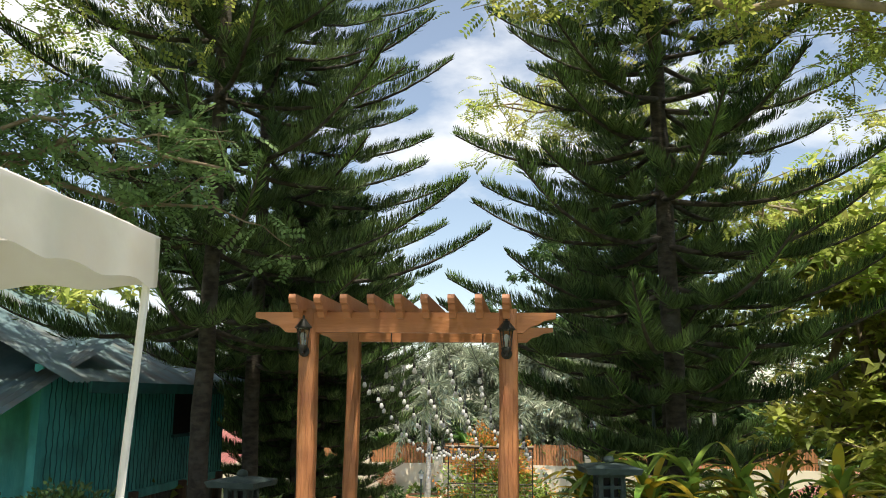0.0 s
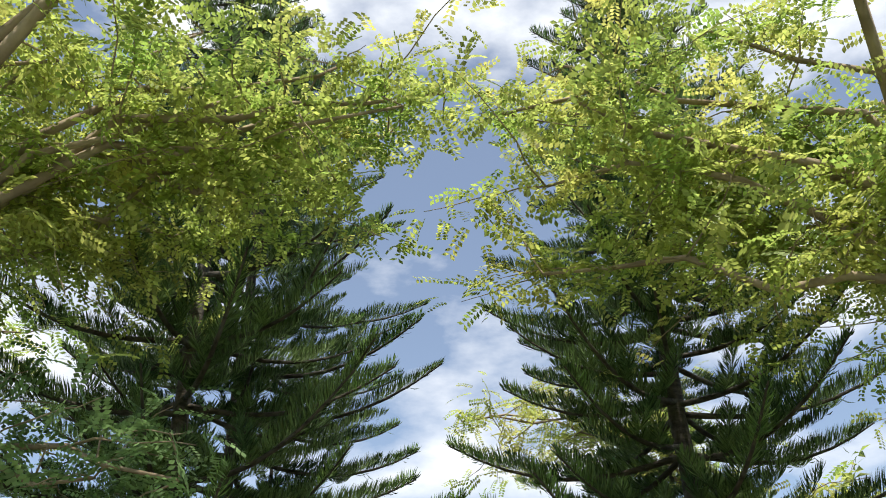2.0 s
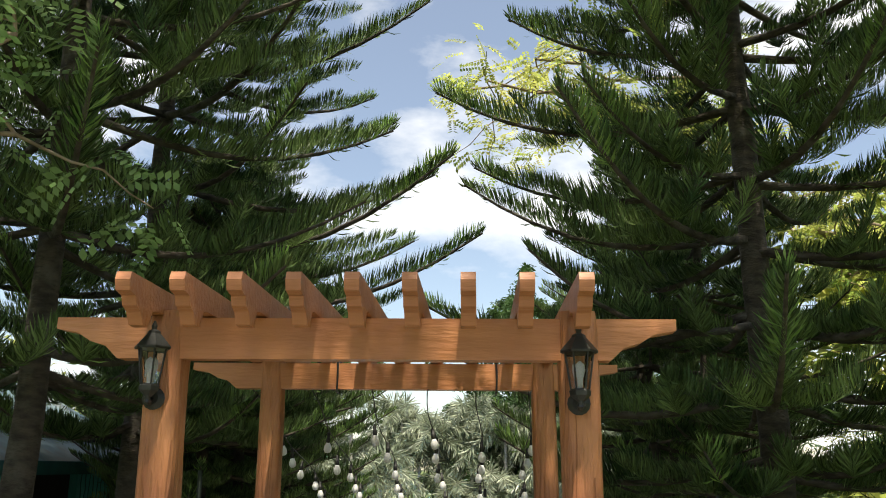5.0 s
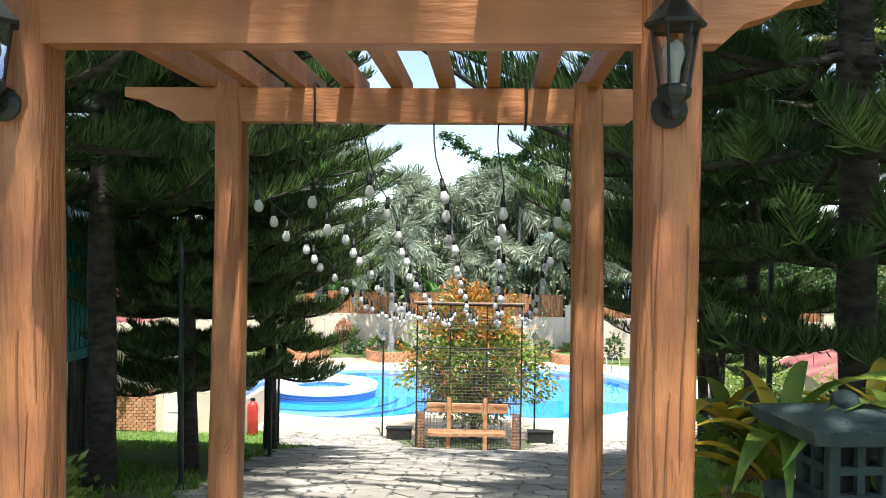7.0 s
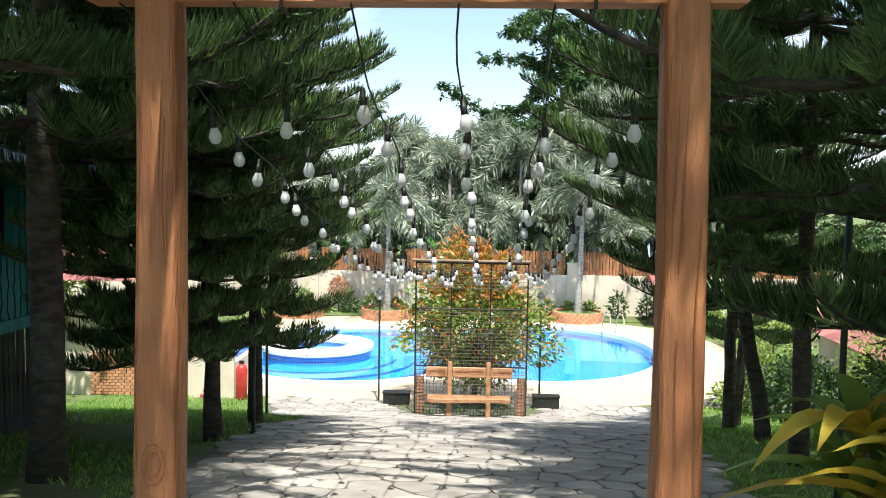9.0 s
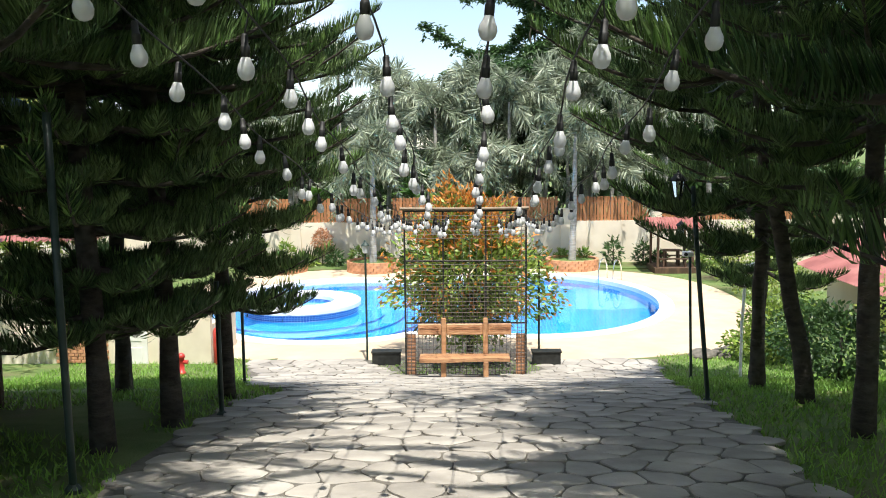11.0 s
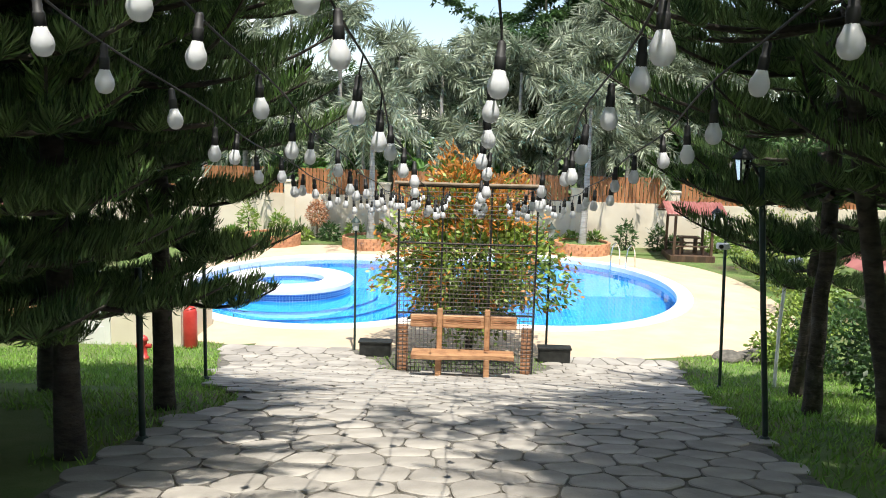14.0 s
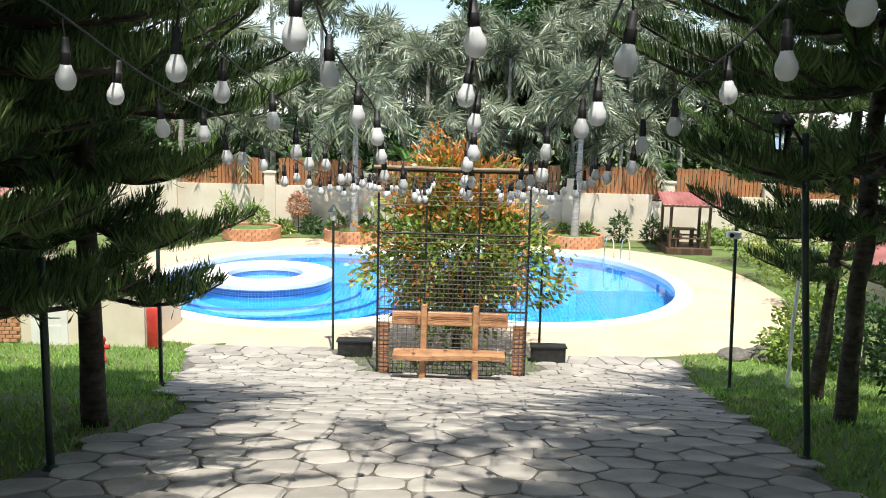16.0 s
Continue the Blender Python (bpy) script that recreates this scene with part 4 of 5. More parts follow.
def deck_lamp(x, y, top):
    t = thing("garden_lamp", (x, y, DECK_Z if y > 19.7 else gz(y)), "thin grey garden lamp post with a small lantern head", "lamp post", "thin lamps by the pool")
    h = top - gz(y)
    part("shaft", Shape().tube([(0, 0, -0.05), (0, 0, h)], 0.024, 8), M_green_pole, t)
    part("head", Shape().lathe([(0.03, h), (0.06, h + 0.02), (0.075, h + 0.16), (0.08, h + 0.17)], 8), M_bulb, t, "frosted glass head")
    part("cap", Shape().lathe([(0.10, h + 0.17), (0.09, h + 0.19), (0.03, h + 0.26), (0.01, h + 0.3)], 8), M_green_pole, t)


deck_lamp(-2.27, 19.5, -0.95)
deck_lamp(1.62, 19.4, -0.95)
wp = thing("white_post", (5.46, 17.3, gz(17.3)), "thin white post with a small floodlight head", "post")
part("shaft", Shape().tube([(0, 0, -0.1), (0.0, 0, 1.1), (0.05, 0, 2.15)], 0.03, 9), M_white, wp)
part("head", Shape().box((0.14, 0, 2.22), (0.3, 0.16, 0.07), Matrix.Rotation(radians(-15), 3, "Y"), 0.01), M_white, wp)
cm = thing("camera_box", (4.16, 16.5, -0.62), "small white security camera fixed to the lamp post", "camera")
part("housing", Shape().box((0, 0, 0), (0.2, 0.12, 0.10), ch=0.02), M_white, cm)
part("lens", Shape().lathe([(0.035, 0), (0.035, 0.03)], 10), M_rubber, cm).matrix_basis = pose(-0.05, -0.06, 0, 90)

# ---- cottage on the slope ----
HC = (-5.4, 10.0)
house = thing("cottage", (HC[0], HC[1], gz(9)), "teal timber cottage on posts with weathered blue metal roof", "cottage", rz=0)
F1 = 1.35


def wall_quad(pts, z0, z1, th=0.1):
    s = Shape()
    (ax, ay), (bx, by) = pts
    d = Vector((bx - ax, by - ay)).normalized()
    nrm = (-d.y * th, d.x * th)
    s.prism([(ax, ay), (bx, by), (bx + nrm[0], by + nrm[1]), (ax + nrm[0], ay + nrm[1])], z0, z1)
    return s


cot_len = 7.0
for a, b, z0, z1 in ((0.0, 1.15, F1, 3.3), (1.15, 2.6, F1, 2.15), (2.6, cot_len, F1, 3.3)):
    w = Shape().box((0.06 - 0.06, -(a + b) / 2, (z0 + z1) / 2), (0.12, b - a, z1 - z0))
    part("siding_panel", w, M_teal, house)
nb = int(cot_len / 0.14)
for i in range(nb):
    y = -0.05 - i * 0.14
    zt = 2.15 if 1.15 < -y < 2.6 else 3.3
    zs = np.linspace(F1, zt, 26)
    pts = [(0.064, y + 0.014 * math.sin(z * 14 + i * 2.3) + 0.008 * math.sin(z * 31 + i), z) for z in zs]
    part("board_edge", Shape().tube(pts, 0.010, 4, False), M_teal_edge, house)
part("end_wall", Shape().box((-2.5, 0.06, (F1 + 3.3) / 2), (5.0, 0.12, 3.3 - F1)), M_teal, house)
# black sheet behind the window gap, in place of a shaded room
part("window_shade_sheet", Shape().box((-0.08, -1.88, 2.72), (0.05, 1.45, 1.15)), M_shade_black, house, "black sheet standing for the shade inside the open window")
part("window_sill", Shape().box((0.03, -1.88, 2.16), (0.16, 1.55, 0.05)), M_teal_edge, house)
part("floor_beam", Shape().box((0.02, -cot_len / 2, F1 - 0.06), (0.16, cot_len, 0.14)), M_teal, house)
part("floor_slab", Shape().box((-2.5, -cot_len / 2, F1 - 0.08), (4.9, cot_len - .1, 0.1)), M_darkwood, house)
rf = Shape()
for sgn in (1,):
    x0, x1 = 0.75, -2.4
    for i in range(60):
        ya, yb = 0.5 - i * (cot_len + 1) / 60, 0.5 - (i + 1) * (cot_len + 1) / 60
        ym = (ya + yb) / 2
        rf.raw([(x0, ya, 3.05), (x1, ya, 4.7), (x1, ym, 4.73), (x0, ym, 3.08), (x0, yb, 3.05), (x1, yb, 4.7)], [(0, 1, 2, 3), (3, 2, 5, 4)])
        rf.raw([(-5.5, ya, 3.05), (x1, ya, 4.7), (x1, ym, 4.73), (-5.5, ym, 3.08), (-5.5, yb, 3.05), (x1, yb, 4.7)], [(3, 2, 1, 0), (4, 5, 2, 3)])
part("roof", weld(rf), M_blue_roof, house, "weathered blue corrugated roof")
part("fascia", Shape().box((0.75, -3.0, 3.0), (0.04, 8.0, 0.16)), M_teal_edge, house)
bam = Shape().tube([(0, 0, -0.4), (0.004, 0, 0.6), (0, 0, F1 - 0.1)], 0.034, 7).data("bamboo_pole")
bam.materials.append(M_bamboo)
for i in range(62):
    o = part("bamboo_pole", bam, M_bamboo, house)
    o.matrix_basis = pose(random.uniform(-.02, .02), -0.1 - i * 0.1, 0, random.uniform(-1, 1), random.uniform(-1, 1))
for y in (-0.3, -2.2, -4.2):
    part("house_post", Shape().tube([(0.1, y, -0.4), (0.12, y, F1)], 0.1, 10), M_darkwood, house, "thick dark log post")
# porch wing nearer the entrance
porch = thing("porch_shed", (-5.9, 3.0, gz(3)), "low teal porch shed with sloping grey roof", "shed")
part("back_wall", Shape().box((-1.8, 0.8, 1.0), (4.2, 0.12, 2.2)), M_teal, porch)
# black sheet on the wall paints the doorway's shade; no opening is cut
part("doorway_shade_sheet", Shape().box((-1.6, 0.72, 0.95), (1.5, 0.03, 1.7)), M_shade_black, porch, "black sheet standing for the shade in the doorway")
pr = Shape()
for i in range(40):
    xa, xm, xb = 0.9 - i * 0.14, 0.9 - i * 0.14 - 0.07, 0.9 - i * 0.14 - 0.14
    pr.raw([(xa, -1.4, 1.75), (xa, 1.6, 2.9), (xm, 1.6, 2.94), (xm, -1.4, 1.79), (xb, -1.4, 1.75), (xb, 1.6, 2.9)], [(0, 3, 2, 1), (3, 4, 5, 2)])
part("roof", weld(pr), M_blue_roof, porch, "weathered grey-blue roof sheet")
part("fascia", Shape().box((-1.9, -1.42, 1.72), (5.6, 0.04, 0.14)), M_white, porch)
for x in (0.7, -1.4, -3.4):
    part("porch_post", Shape().box((x, -1.2, 0.8), (0.09, 0.09, 1.85), ch=0.01), M_teal, porch)

# ---- cream annex at the foot of the slope ----
annex = thing("annex", (-7.6, 19.4, DECK_Z), "cream annex with brick panel, white door and red roof", "building")
part("wall_front", Shape().box((-1.2, 0, 0.6), (6.0, 0.15, 1.4)), M_wall, annex)
part("wall_side", Shape().box((1.73, 1.0, 0.4), (0.15, 2.0, 1.0)), M_wall, annex)
part("door", Shape().box((0.0, -0.09, 0.55), (0.7, 0.05, 1.3), ch=0.01).box((0, -0.12, 0.8), (0.45, 0.015, 0.5), ch=.006).box((0, -0.12, 0.2), (0.45, 0.015, 0.4), ch=.006), M_cloud_door, annex, "white panelled door")
for i in range(14):
    for j in range(8):
        b_ = part("brick", bk, M_brick, annex)
        b_.matrix_basis = pose(-1.7 + 0.145 * j + (0.06 if i % 2 else 0), -0.09, 0.08 + 0.075 * i) @ Matrix.Diagonal((1.4, 1, 1.2, 1))
rr = Shape()
for i in range(44):
    xa, xm, xb = 2.2 - i * 0.16, 2.12 - i * 0.16, 2.04 - i * 0.16
    rr.raw([(xa, -0.8, 2.2), (xa, 3, 3.3), (xm, 3, 3.34), (xm, -0.8, 2.24), (xb, -0.8, 2.2), (xb, 3, 3.3)], [(0, 3, 2, 1), (3, 4, 5, 2)])
part("roof", weld(rr), M_red_roof, annex, "faded red corrugated roof").location = (-2.6, 0, 0.7)
part("upper_wall", Shape().box((-1.65, 0.25, 1.1), (3.3, 0.15, 2.3)), M_wall, annex)
# small red lantern-like object; the hydrant shape is made up
red_obj = thing("fire_hydrant", (-5.95, 17.75, gz(17.75)), "small red lantern-like object on the grass, shaped as a hydrant", "hydrant")
part("body", Shape().lathe([(0.09, 0), (0.09, 0.05), (0.06, 0.06), (0.06, 0.34), (0.085, 0.36), (0.07, 0.42), (0.02, 0.46)], 12), M_red, red_obj, smooth=True)
for sd in (-1, 1):
    part("outlet", Shape().tube([(0, 0, 0.26), (sd * 0.14, 0, 0.26)], 0.045, 9), M_red, red_obj)
tank = thing("fire_extinguisher", (-5.6, 19.3, gz(19.3)), "large red cylinder standing by the annex", "extinguisher")
part("cylinder", Shape().lathe([(0.13, 0), (0.14, 0.02), (0.14, 0.72), (0.11, 0.8), (0.04, 0.85)], 16), M_red, tank, smooth=True)
part("valve", Shape().box((0, 0, 0.89), (0.12, 0.06, 0.08), ch=0.01), M_black, tank)

# ---- tent ----
tent = thing("canopy_tent", (-1.0, -3.4, 0), "white fabric canopy tent with a pale steel leg", "tent")
part("leg", Shape().tube([(-0.12, 0.02, -0.02), (-0.06, 0.02, 1.2), (0.0, 0.02, 2.25)], 0.024, 8), M_white, tent)
part("leg", Shape().tube([(-3.0, 0.02, -0.02), (-3.0, 0.02, 2.25)], 0.024, 8), M_white, tent)
part("leg", Shape().tube([(-0.1, -3.0, -0.02), (0, -3.0, 2.25)], 0.024, 8), M_white, tent)
part("leg", Shape().tube([(-3.0, -3.0, -0.02), (-3, -3.0, 2.25)], 0.024, 8), M_white, tent)
can = Shape()
n = 24
tv = []
for i in range(n + 1):
    for j in range(n + 1):
        u, v = i / n, j / n
        e = min(u, 1 - u, v, 1 - v) * 2
        tv.append((0.05 - 3.1 * u, 0.05 - 3.1 * v, 2.50 + 0.60 * e ** 0.9 + 0.02 * noise.noise((u * 9, v * 9, 0))))
can.raw(tv, [(i * (n + 1) + j, i * (n + 1) + j + 1, (i + 1) * (n + 1) + j + 1, (i + 1) * (n + 1) + j) for i in range(n) for j in range(n)])
part("canopy", can, M_fabric, tent, "white fabric top", True)
val = Shape()
loop = [(0.05 - 3.1 * i / 40, 0.05) for i in range(40)] + [(-3.05, 0.05 - 3.1 * i / 40) for i in range(40)] + [(-3.05 + 3.1 * i / 40, -3.05) for i in range(40)] + [(0.05, -3.05 + 3.1 * i / 40) for i in range(40)]
vv = []
for k_, (x, y) in enumerate(loop):
    for z, wob in ((2.51, 0.0), (2.38, 0.02), (2.22 + 0.015 * math.sin(k_ * 0.9), 0.03)):
        w_ = wob * 0.4 * (math.sin(k_ * 0.37) + 0.5 * math.sin(k_ * 1.1)) 
        vv.append((x + w_, y + w_, z))
val.raw(vv, [(3 * a + c, 3 * a + c + 1, 3 * ((a + 1) % 160) + c + 1, 3 * ((a + 1) % 160) + c) for a in range(160) for c in (0, 1)])
part("valance", val, M_fabric, tent, "hanging fabric edge", True)


# ---- stone lanterns ----
def stone_lantern(at, rz):
    t = thing("stone_lantern", at, "mossy green stone garden lantern with square window holes", "stone lantern", "stone lanterns beside the pergola", rz)
    part("base", Shape().box((0, 0, 0.06), (0.42, 0.42, 0.2), ch=0.03), M_granite, t)
    part("pillar", Shape().box((0, 0, 0.35), (0.2, 0.2, 0.5), ch=0.03), M_granite, t)
    part("shelf", Shape().box((0, 0, 0.62), (0.5, 0.5, 0.08), ch=0.03), M_granite, t)
    for sx_ in (-1, 1):
        for sy in (-1, 1):
            part("corner_post", Shape().box((sx_ * 0.115, sy * 0.115, 0.79), (0.05, 0.05, 0.26), ch=0.006), M_granite, t)
    for s_ in (-1, 1):
        for z_ in (0.675, 0.79, 0.905):
            part("cross_bar", Shape().box((s_ * 0.12, 0, z_), (0.036, 0.2, 0.034)), M_granite, t)
            part("cross_bar", Shape().box((0, s_ * 0.12, z_), (0.2, 0.036, 0.034)), M_granite, t)
        part("mullion", Shape().box((s_ * 0.12, 0, 0.79), (0.032, 0.034, 0.24)), M_granite, t)
        part("mullion", Shape().box((0, s_ * 0.12, 0.79), (0.034, 0.032, 0.24)), M_granite, t)
    # black block inside gives the window holes their shade
    part("shade_core", Shape().box((0, 0, 0.79), (0.15, 0.15, 0.22)), M_shade_black, t)
    rfp = Shape().raw([(x, y, z) for z, s_ in ((0.925, 0.27), (0.985, 0.29), (1.0, 0.24), (1.03, 0.07)) for x, y in ((-s_, -s_), (s_, -s_), (s_, s_), (-s_, s_))],
                      [(3, 2, 1, 0)] + [(4 * i + j, 4 * i + (j + 1) % 4, 4 * i + 4 + (j + 1) % 4, 4 * i + 4 + j) for i in range(3) for j in range(4)] + [(12, 13, 14, 15)])
    part("roof", rfp, M_granite, t)
    part("finial", Shape().lathe([(0.05, 1.02), (0.062, 1.05), (0.05, 1.085), (0.02, 1.1)], 10), M_granite, t, smooth=True)
    return t


SLR = stone_lantern((1.97, 1.3, gz(1.3) + 0.14), 8)
copy_thing(SLR, pose(-1.95, 1.3, gz(1.3) - 0.08, 0, 0, -10))
for x in (1.95, -2.0):
    rim_b = thing("flower_bed_edge", (x + (0.5 if x > 0 else -0.5), 1.5, gz(1.5)), "low rounded stone edge of a flower bed", "bed edging", "flower bed edges")
    part("edging", Shape().prism([(0.95 * math.cos(a), 0.75 * math.sin(a)) for a in np.linspace(0, 6.283, 28)[:-1]], -0.15, 0.24), M_granite, rim_b)


def strap_plant(x, y, z, seed, n, length, label, yellow=0.4, width=0.055):
    rng = np.random.default_rng(seed)
    t = thing("strap_leaf_plant", (x, y, z), label, "plant", "strap-leaved plants by the pergola")
    gl, yl = Shape(), Shape()
    for i in range(n):
        a, e = rng.uniform(0, 6.283), rng.uniform(0.45, 1.45)
        L = length * rng.uniform(0.6, 1.15)
        h = rng.uniform(0.2, 0.85)
        m = 8
        s = np.linspace(0, 1, m)
        rr_ = L * np.cos(e) * s + 0.25 * L * s ** 2
        zz_ = h + L * np.sin(e) * s - 0.75 * L * s ** 2.3 * (1.3 - e * 0.55)
        w = width * rng.uniform(0.8, 1.3) * np.sin(np.pi * (0.06 + 0.94 * s) ** 0.75) + 0.002
        ca, sa = math.cos(a), math.sin(a)
        c = np.stack([rr_ * ca, rr_ * sa, zz_], 1)
        sd = np.array((-sa, ca, 0))
        p = np.concatenate([c + sd * w[:, None] + (0, 0, 0.35) * w[:, None], c, c - sd * w[:, None] + (0, 0, 0.35) * w[:, None]])
        f = [(j, j + 1, m + j + 1, m + j) for j in range(m - 1)] + [(m + j, m + j + 1, 2 * m + j + 1, 2 * m + j) for j in range(m - 1)]
        (yl if rng.random() < yellow else gl).raw(p, f)
    part("green_leaves", gl, M_strap, t, smooth=True)
    if yl.n:
        part("yellow_leaves", yl, M_yellow_leaf, t, "yellowed leaves", True)
    part("stem", Shape().tube([(0, 0, -0.1), (0.02, 0, 0.85)], 0.025, 7), M_limb, t)


for i, (x, y, l) in enumerate(((1.95, 1.95, 0.85), (2.4, 1.6, 0.9), (2.9, 1.9, 0.9), (2.6, 2.5, 0.7), (3.4, 1.8, 0.75), (3.9, 2.1, 0.7), (1.75, 2.3, 0.6), (4.4, 1.7, 0.75))):
    strap_plant(x, y, gz(y) + 0.2, 90 + i, 30, l, "strap-leaved garden plant with green and yellow leaves", 0.42)


def shrub(x, y, z, r, h, label, material, seed, n=1500, leaf=0.07, wide=0.018, group="shrubs"):
    t = thing("shrub", (x, y, z), label, "shrub", group)
    part("stem", Shape().tube([(0, 0, -0.1), (0.02, 0, h * .6)], 0.03, 6), M_bark, t)
    part("leaves", quads(leaf_cloud(seed, n, egg(r, h * 0.5, h * 0.5, 0.2, fill=0.6), leaf, wide)), material, t)


shrub(-2.05, 2.0, gz(2), 0.48, 0.72, "low rounded green shrub beside the pergola", M_bush, 31, 2400)
shrub(-3.4, 0.4, gz(0), 0.8, 0.75, "clipped dark green shrub in front of the cottage", M_leaf_dark, 32, 3000)
shrub(-4.4, -0.3, gz(0), 0.9, 0.85, "clipped dark green shrub in front of the cottage", M_leaf_dark, 33, 3000)
for i, (x, y, r, h, m) in enumerate(((6.6, 19.6, 0.75, 0.7, M_bush), (7.6, 21.5, 0.8, 1.0, M_bush), (7.2, 18.5, 0.9, 1.4, M_leaf_dark), (8.8, 24.5, 1.0, 1.6, M_bush), (9.3, 28.0, 1.1, 2.2, M_leaf), (9.6, 31.0, 1.2, 2.0, M_bush),
                                   (6.4, 15.0, 0.8, 1.3, M_leaf_dark), (7.5, 13.0, 1.0, 1.6, M_leaf_dark), (6.3, 11.0, 0.8, 1.2, M_bush), (8.0, 9.0, 1.2, 1.8, M_leaf), (6.0, 7.0, 0.9, 1.2, M_leaf_dark), (8.4, 16.5, 1.0, 2.2, M_leaf))):
    shrub(x, y, gz(y), r, h, "leafy green garden shrub on the lawn", m, 200 + i, 1700, 0.11, 0.03)
for i in range(22):
    x = -11.5 + i * 1.02 + random.uniform(-.2, .2)
    h = random.uniform(0.35, 0.9)
    if i in (3, 4, 17, 18):
        h += 0.5
    shrub(x, 35.1, DECK_Z, 0.35, h, "small green plant at the foot of the wall", random.choice((M_bush, M_strap, M_leaf_dark)), 300 + i, 330, 0.22, 0.03, "plants along the wall")
dry = thing("dry_shrub", (-6.0, 35.3, DECK_Z), "round dry brown shrub against the cream wall", "shrub")
part("stem", Shape().tube([(0, 0, 0), (0, 0, 0.7)], 0.02, 6), M_bark, dry)
part("leaves", quads(leaf_cloud(51, 900, egg(0.42, 0.5, 1.05, 0.1, fill=.5), 0.12, 0.02)), M_brick, dry)
strip = part("grass_strip", Shape().box((0, 34.95, DECK_Z - 0.03), (26, 1.7, 0.1)), M_grass_soil, None, "grass strip along the garden wall", kind="structure")
tagged(strip, category="grass")

# ---- round brick planters with palms ----
for i, (x, y) in enumerate(((-7.4, 33.9), (-3.75, 33.9), (4.1, 34.2))):
    t = thing("round_planter", (x, y, DECK_Z), "low round terracotta brick planter with soil", "planter", "round brick planters")
    part("soil", Shape().lathe([(0.9, 0.02), (0.9, 0.34)], 30), M_grass_soil, t)
    cb = Shape().box((0, 0, 0), (0.235, 0.11, 0.11), ch=0.012).data("brick")
    cb.materials.append(M_brick)
    for row in range(4):
        for j in range(26):
            a = 2 * math.pi * (j + 0.5 * (row % 2)) / 26
            part("brick", cb, M_brick, t).matrix_basis = pose(0.98 * math.cos(a), 0.98 * math.sin(a), 0.05 + 0.105 * row, 0, 0, math.degrees(a) + 90)


def palm_data(seed, n_frond, L):
    rng = np.random.default_rng(seed)
    q, stems = [], Shape()
    for i in range(n_frond):
        a, e = rng.uniform(0, 6.283), rng.uniform(-0.1, 1.35)
        m = 14
        s = np.linspace(0, 1, m)
        l = L * rng.uniform(0.8, 1.15)
        r = l * (np.cos(e) * s * 0.75 + 0.30 * s ** 2)
        z = l * (np.sin(e) * s - 0.95 * s ** 2.2 * (0.5 + 0.4 * math.cos(e)))
        c = np.stack([r * math.cos(a), r * math.sin(a), z], 1)
        stems.tube(c, np.linspace(0.03, 0.006, m), 4, False)
        k = 100
        u = rng.uniform(0.12, 1, k)
        b = np.stack([np.interp(u, s, c[:, j]) for j in range(3)], 1)
        t_ = np.stack([np.gradient(c[:, j]) for j in range(3)], 1)
        tt = np.stack([np.interp(u, s, t_[:, j]) for j in range(3)], 1)
        tt /= np.linalg.norm(tt, axis=1)[:, None]
        o = rng.normal(size=(k, 3))
        o -= tt * (o * tt).sum(1)[:, None]
        o /= np.linalg.norm(o, axis=1)[:, None]
        d = o + tt * 0.7
        d[:, 2] -= 0.6
        d /= np.linalg.norm(d, axis=1)[:, None]
        ll = 0.58 * L / 2.4 * np.sin(np.pi * (0.1 + 0.85 * u)) * rng.uniform(.8, 1.2, k) + 0.08
        w = np.cross(d, rng.normal(size=(k, 3)))
        w /= np.linalg.norm(w, axis=1)[:, None]
        tip = b + d * ll[:, None]
        mid = b * .5 + tip * .5
        q.append(np.stack([b, mid + w * 0.03, tip, mid - w * 0.03], 1))
    me = quads(np.concatenate(q)).data("fronds")
    me.materials.append(M_palm)
    st = stems.data("frond_ribbing", True)
    st.materials.append(M_palm)
    return me, st


PALMS = [palm_data(61, 19, 2.6), palm_data(62, 17, 2.4), palm_data(63, 21, 2.8)]
pt_rng = random.Random(9)
palm_at = [(-3.75, 33.9, 4.6), (4.1, 34.2, 5.0)] + [(x, y, h) for x, y, h in ((-9.5, 38, 6.2), (-7.6, 37.4, 5.0), (-5.6, 38.4, 7.4), (-3.2, 39, 6.2), (-1.4, 37.8, 5.4), (0.2, 39.2, 6.4), (1.8, 38, 5.6), (3.3, 39.4, 6.6), (5.2, 38.2, 6.0), (6.8, 39, 7.6), (8.6, 38, 5.6), (-11.5, 39, 7.0), (10.6, 39, 6.4), (-8.2, 41, 8.2), (-0.6, 42, 5.2), (5.9, 42, 8.0), (-4.4, 37.2, 3.6), (-2.3, 38.0, 4.4), (-0.6, 37.4, 3.4), (1.2, 37.2, 4.0), (2.6, 37.6, 3.4), (4.4, 37.4, 4.2), (6.2, 37.4, 3.6), (-6.8, 39.4, 4.6), (-8.8, 37.2, 3.6), (7.9, 40, 4.6), (0.6, 41, 4.8), (-3.8, 41, 5.0), (3.6, 41.5, 5.2))]
for i, (x, y, h) in enumerate(palm_at):
    h += 1.1 if y > 37.7 else 0.3
    t = thing("palm_tree", (x, y, DECK_Z), "foxtail palm with grey trunk and silvery drooping fronds", "palm", "foxtail palms behind the wall", pt_rng.uniform(0, 360))
    part("trunk", trunk_mesh(h, 0.10, (pt_rng.uniform(-.2, .2), 0), 400 + i, M_palm_trunk, 0.05), M_palm_trunk, t)
    fm, sm = PALMS[i % 3]
    for nm, me in (("fronds", fm), ("frond_ribbing", sm)):
        part(nm, me, M_palm, t).location = (0, 0, h)
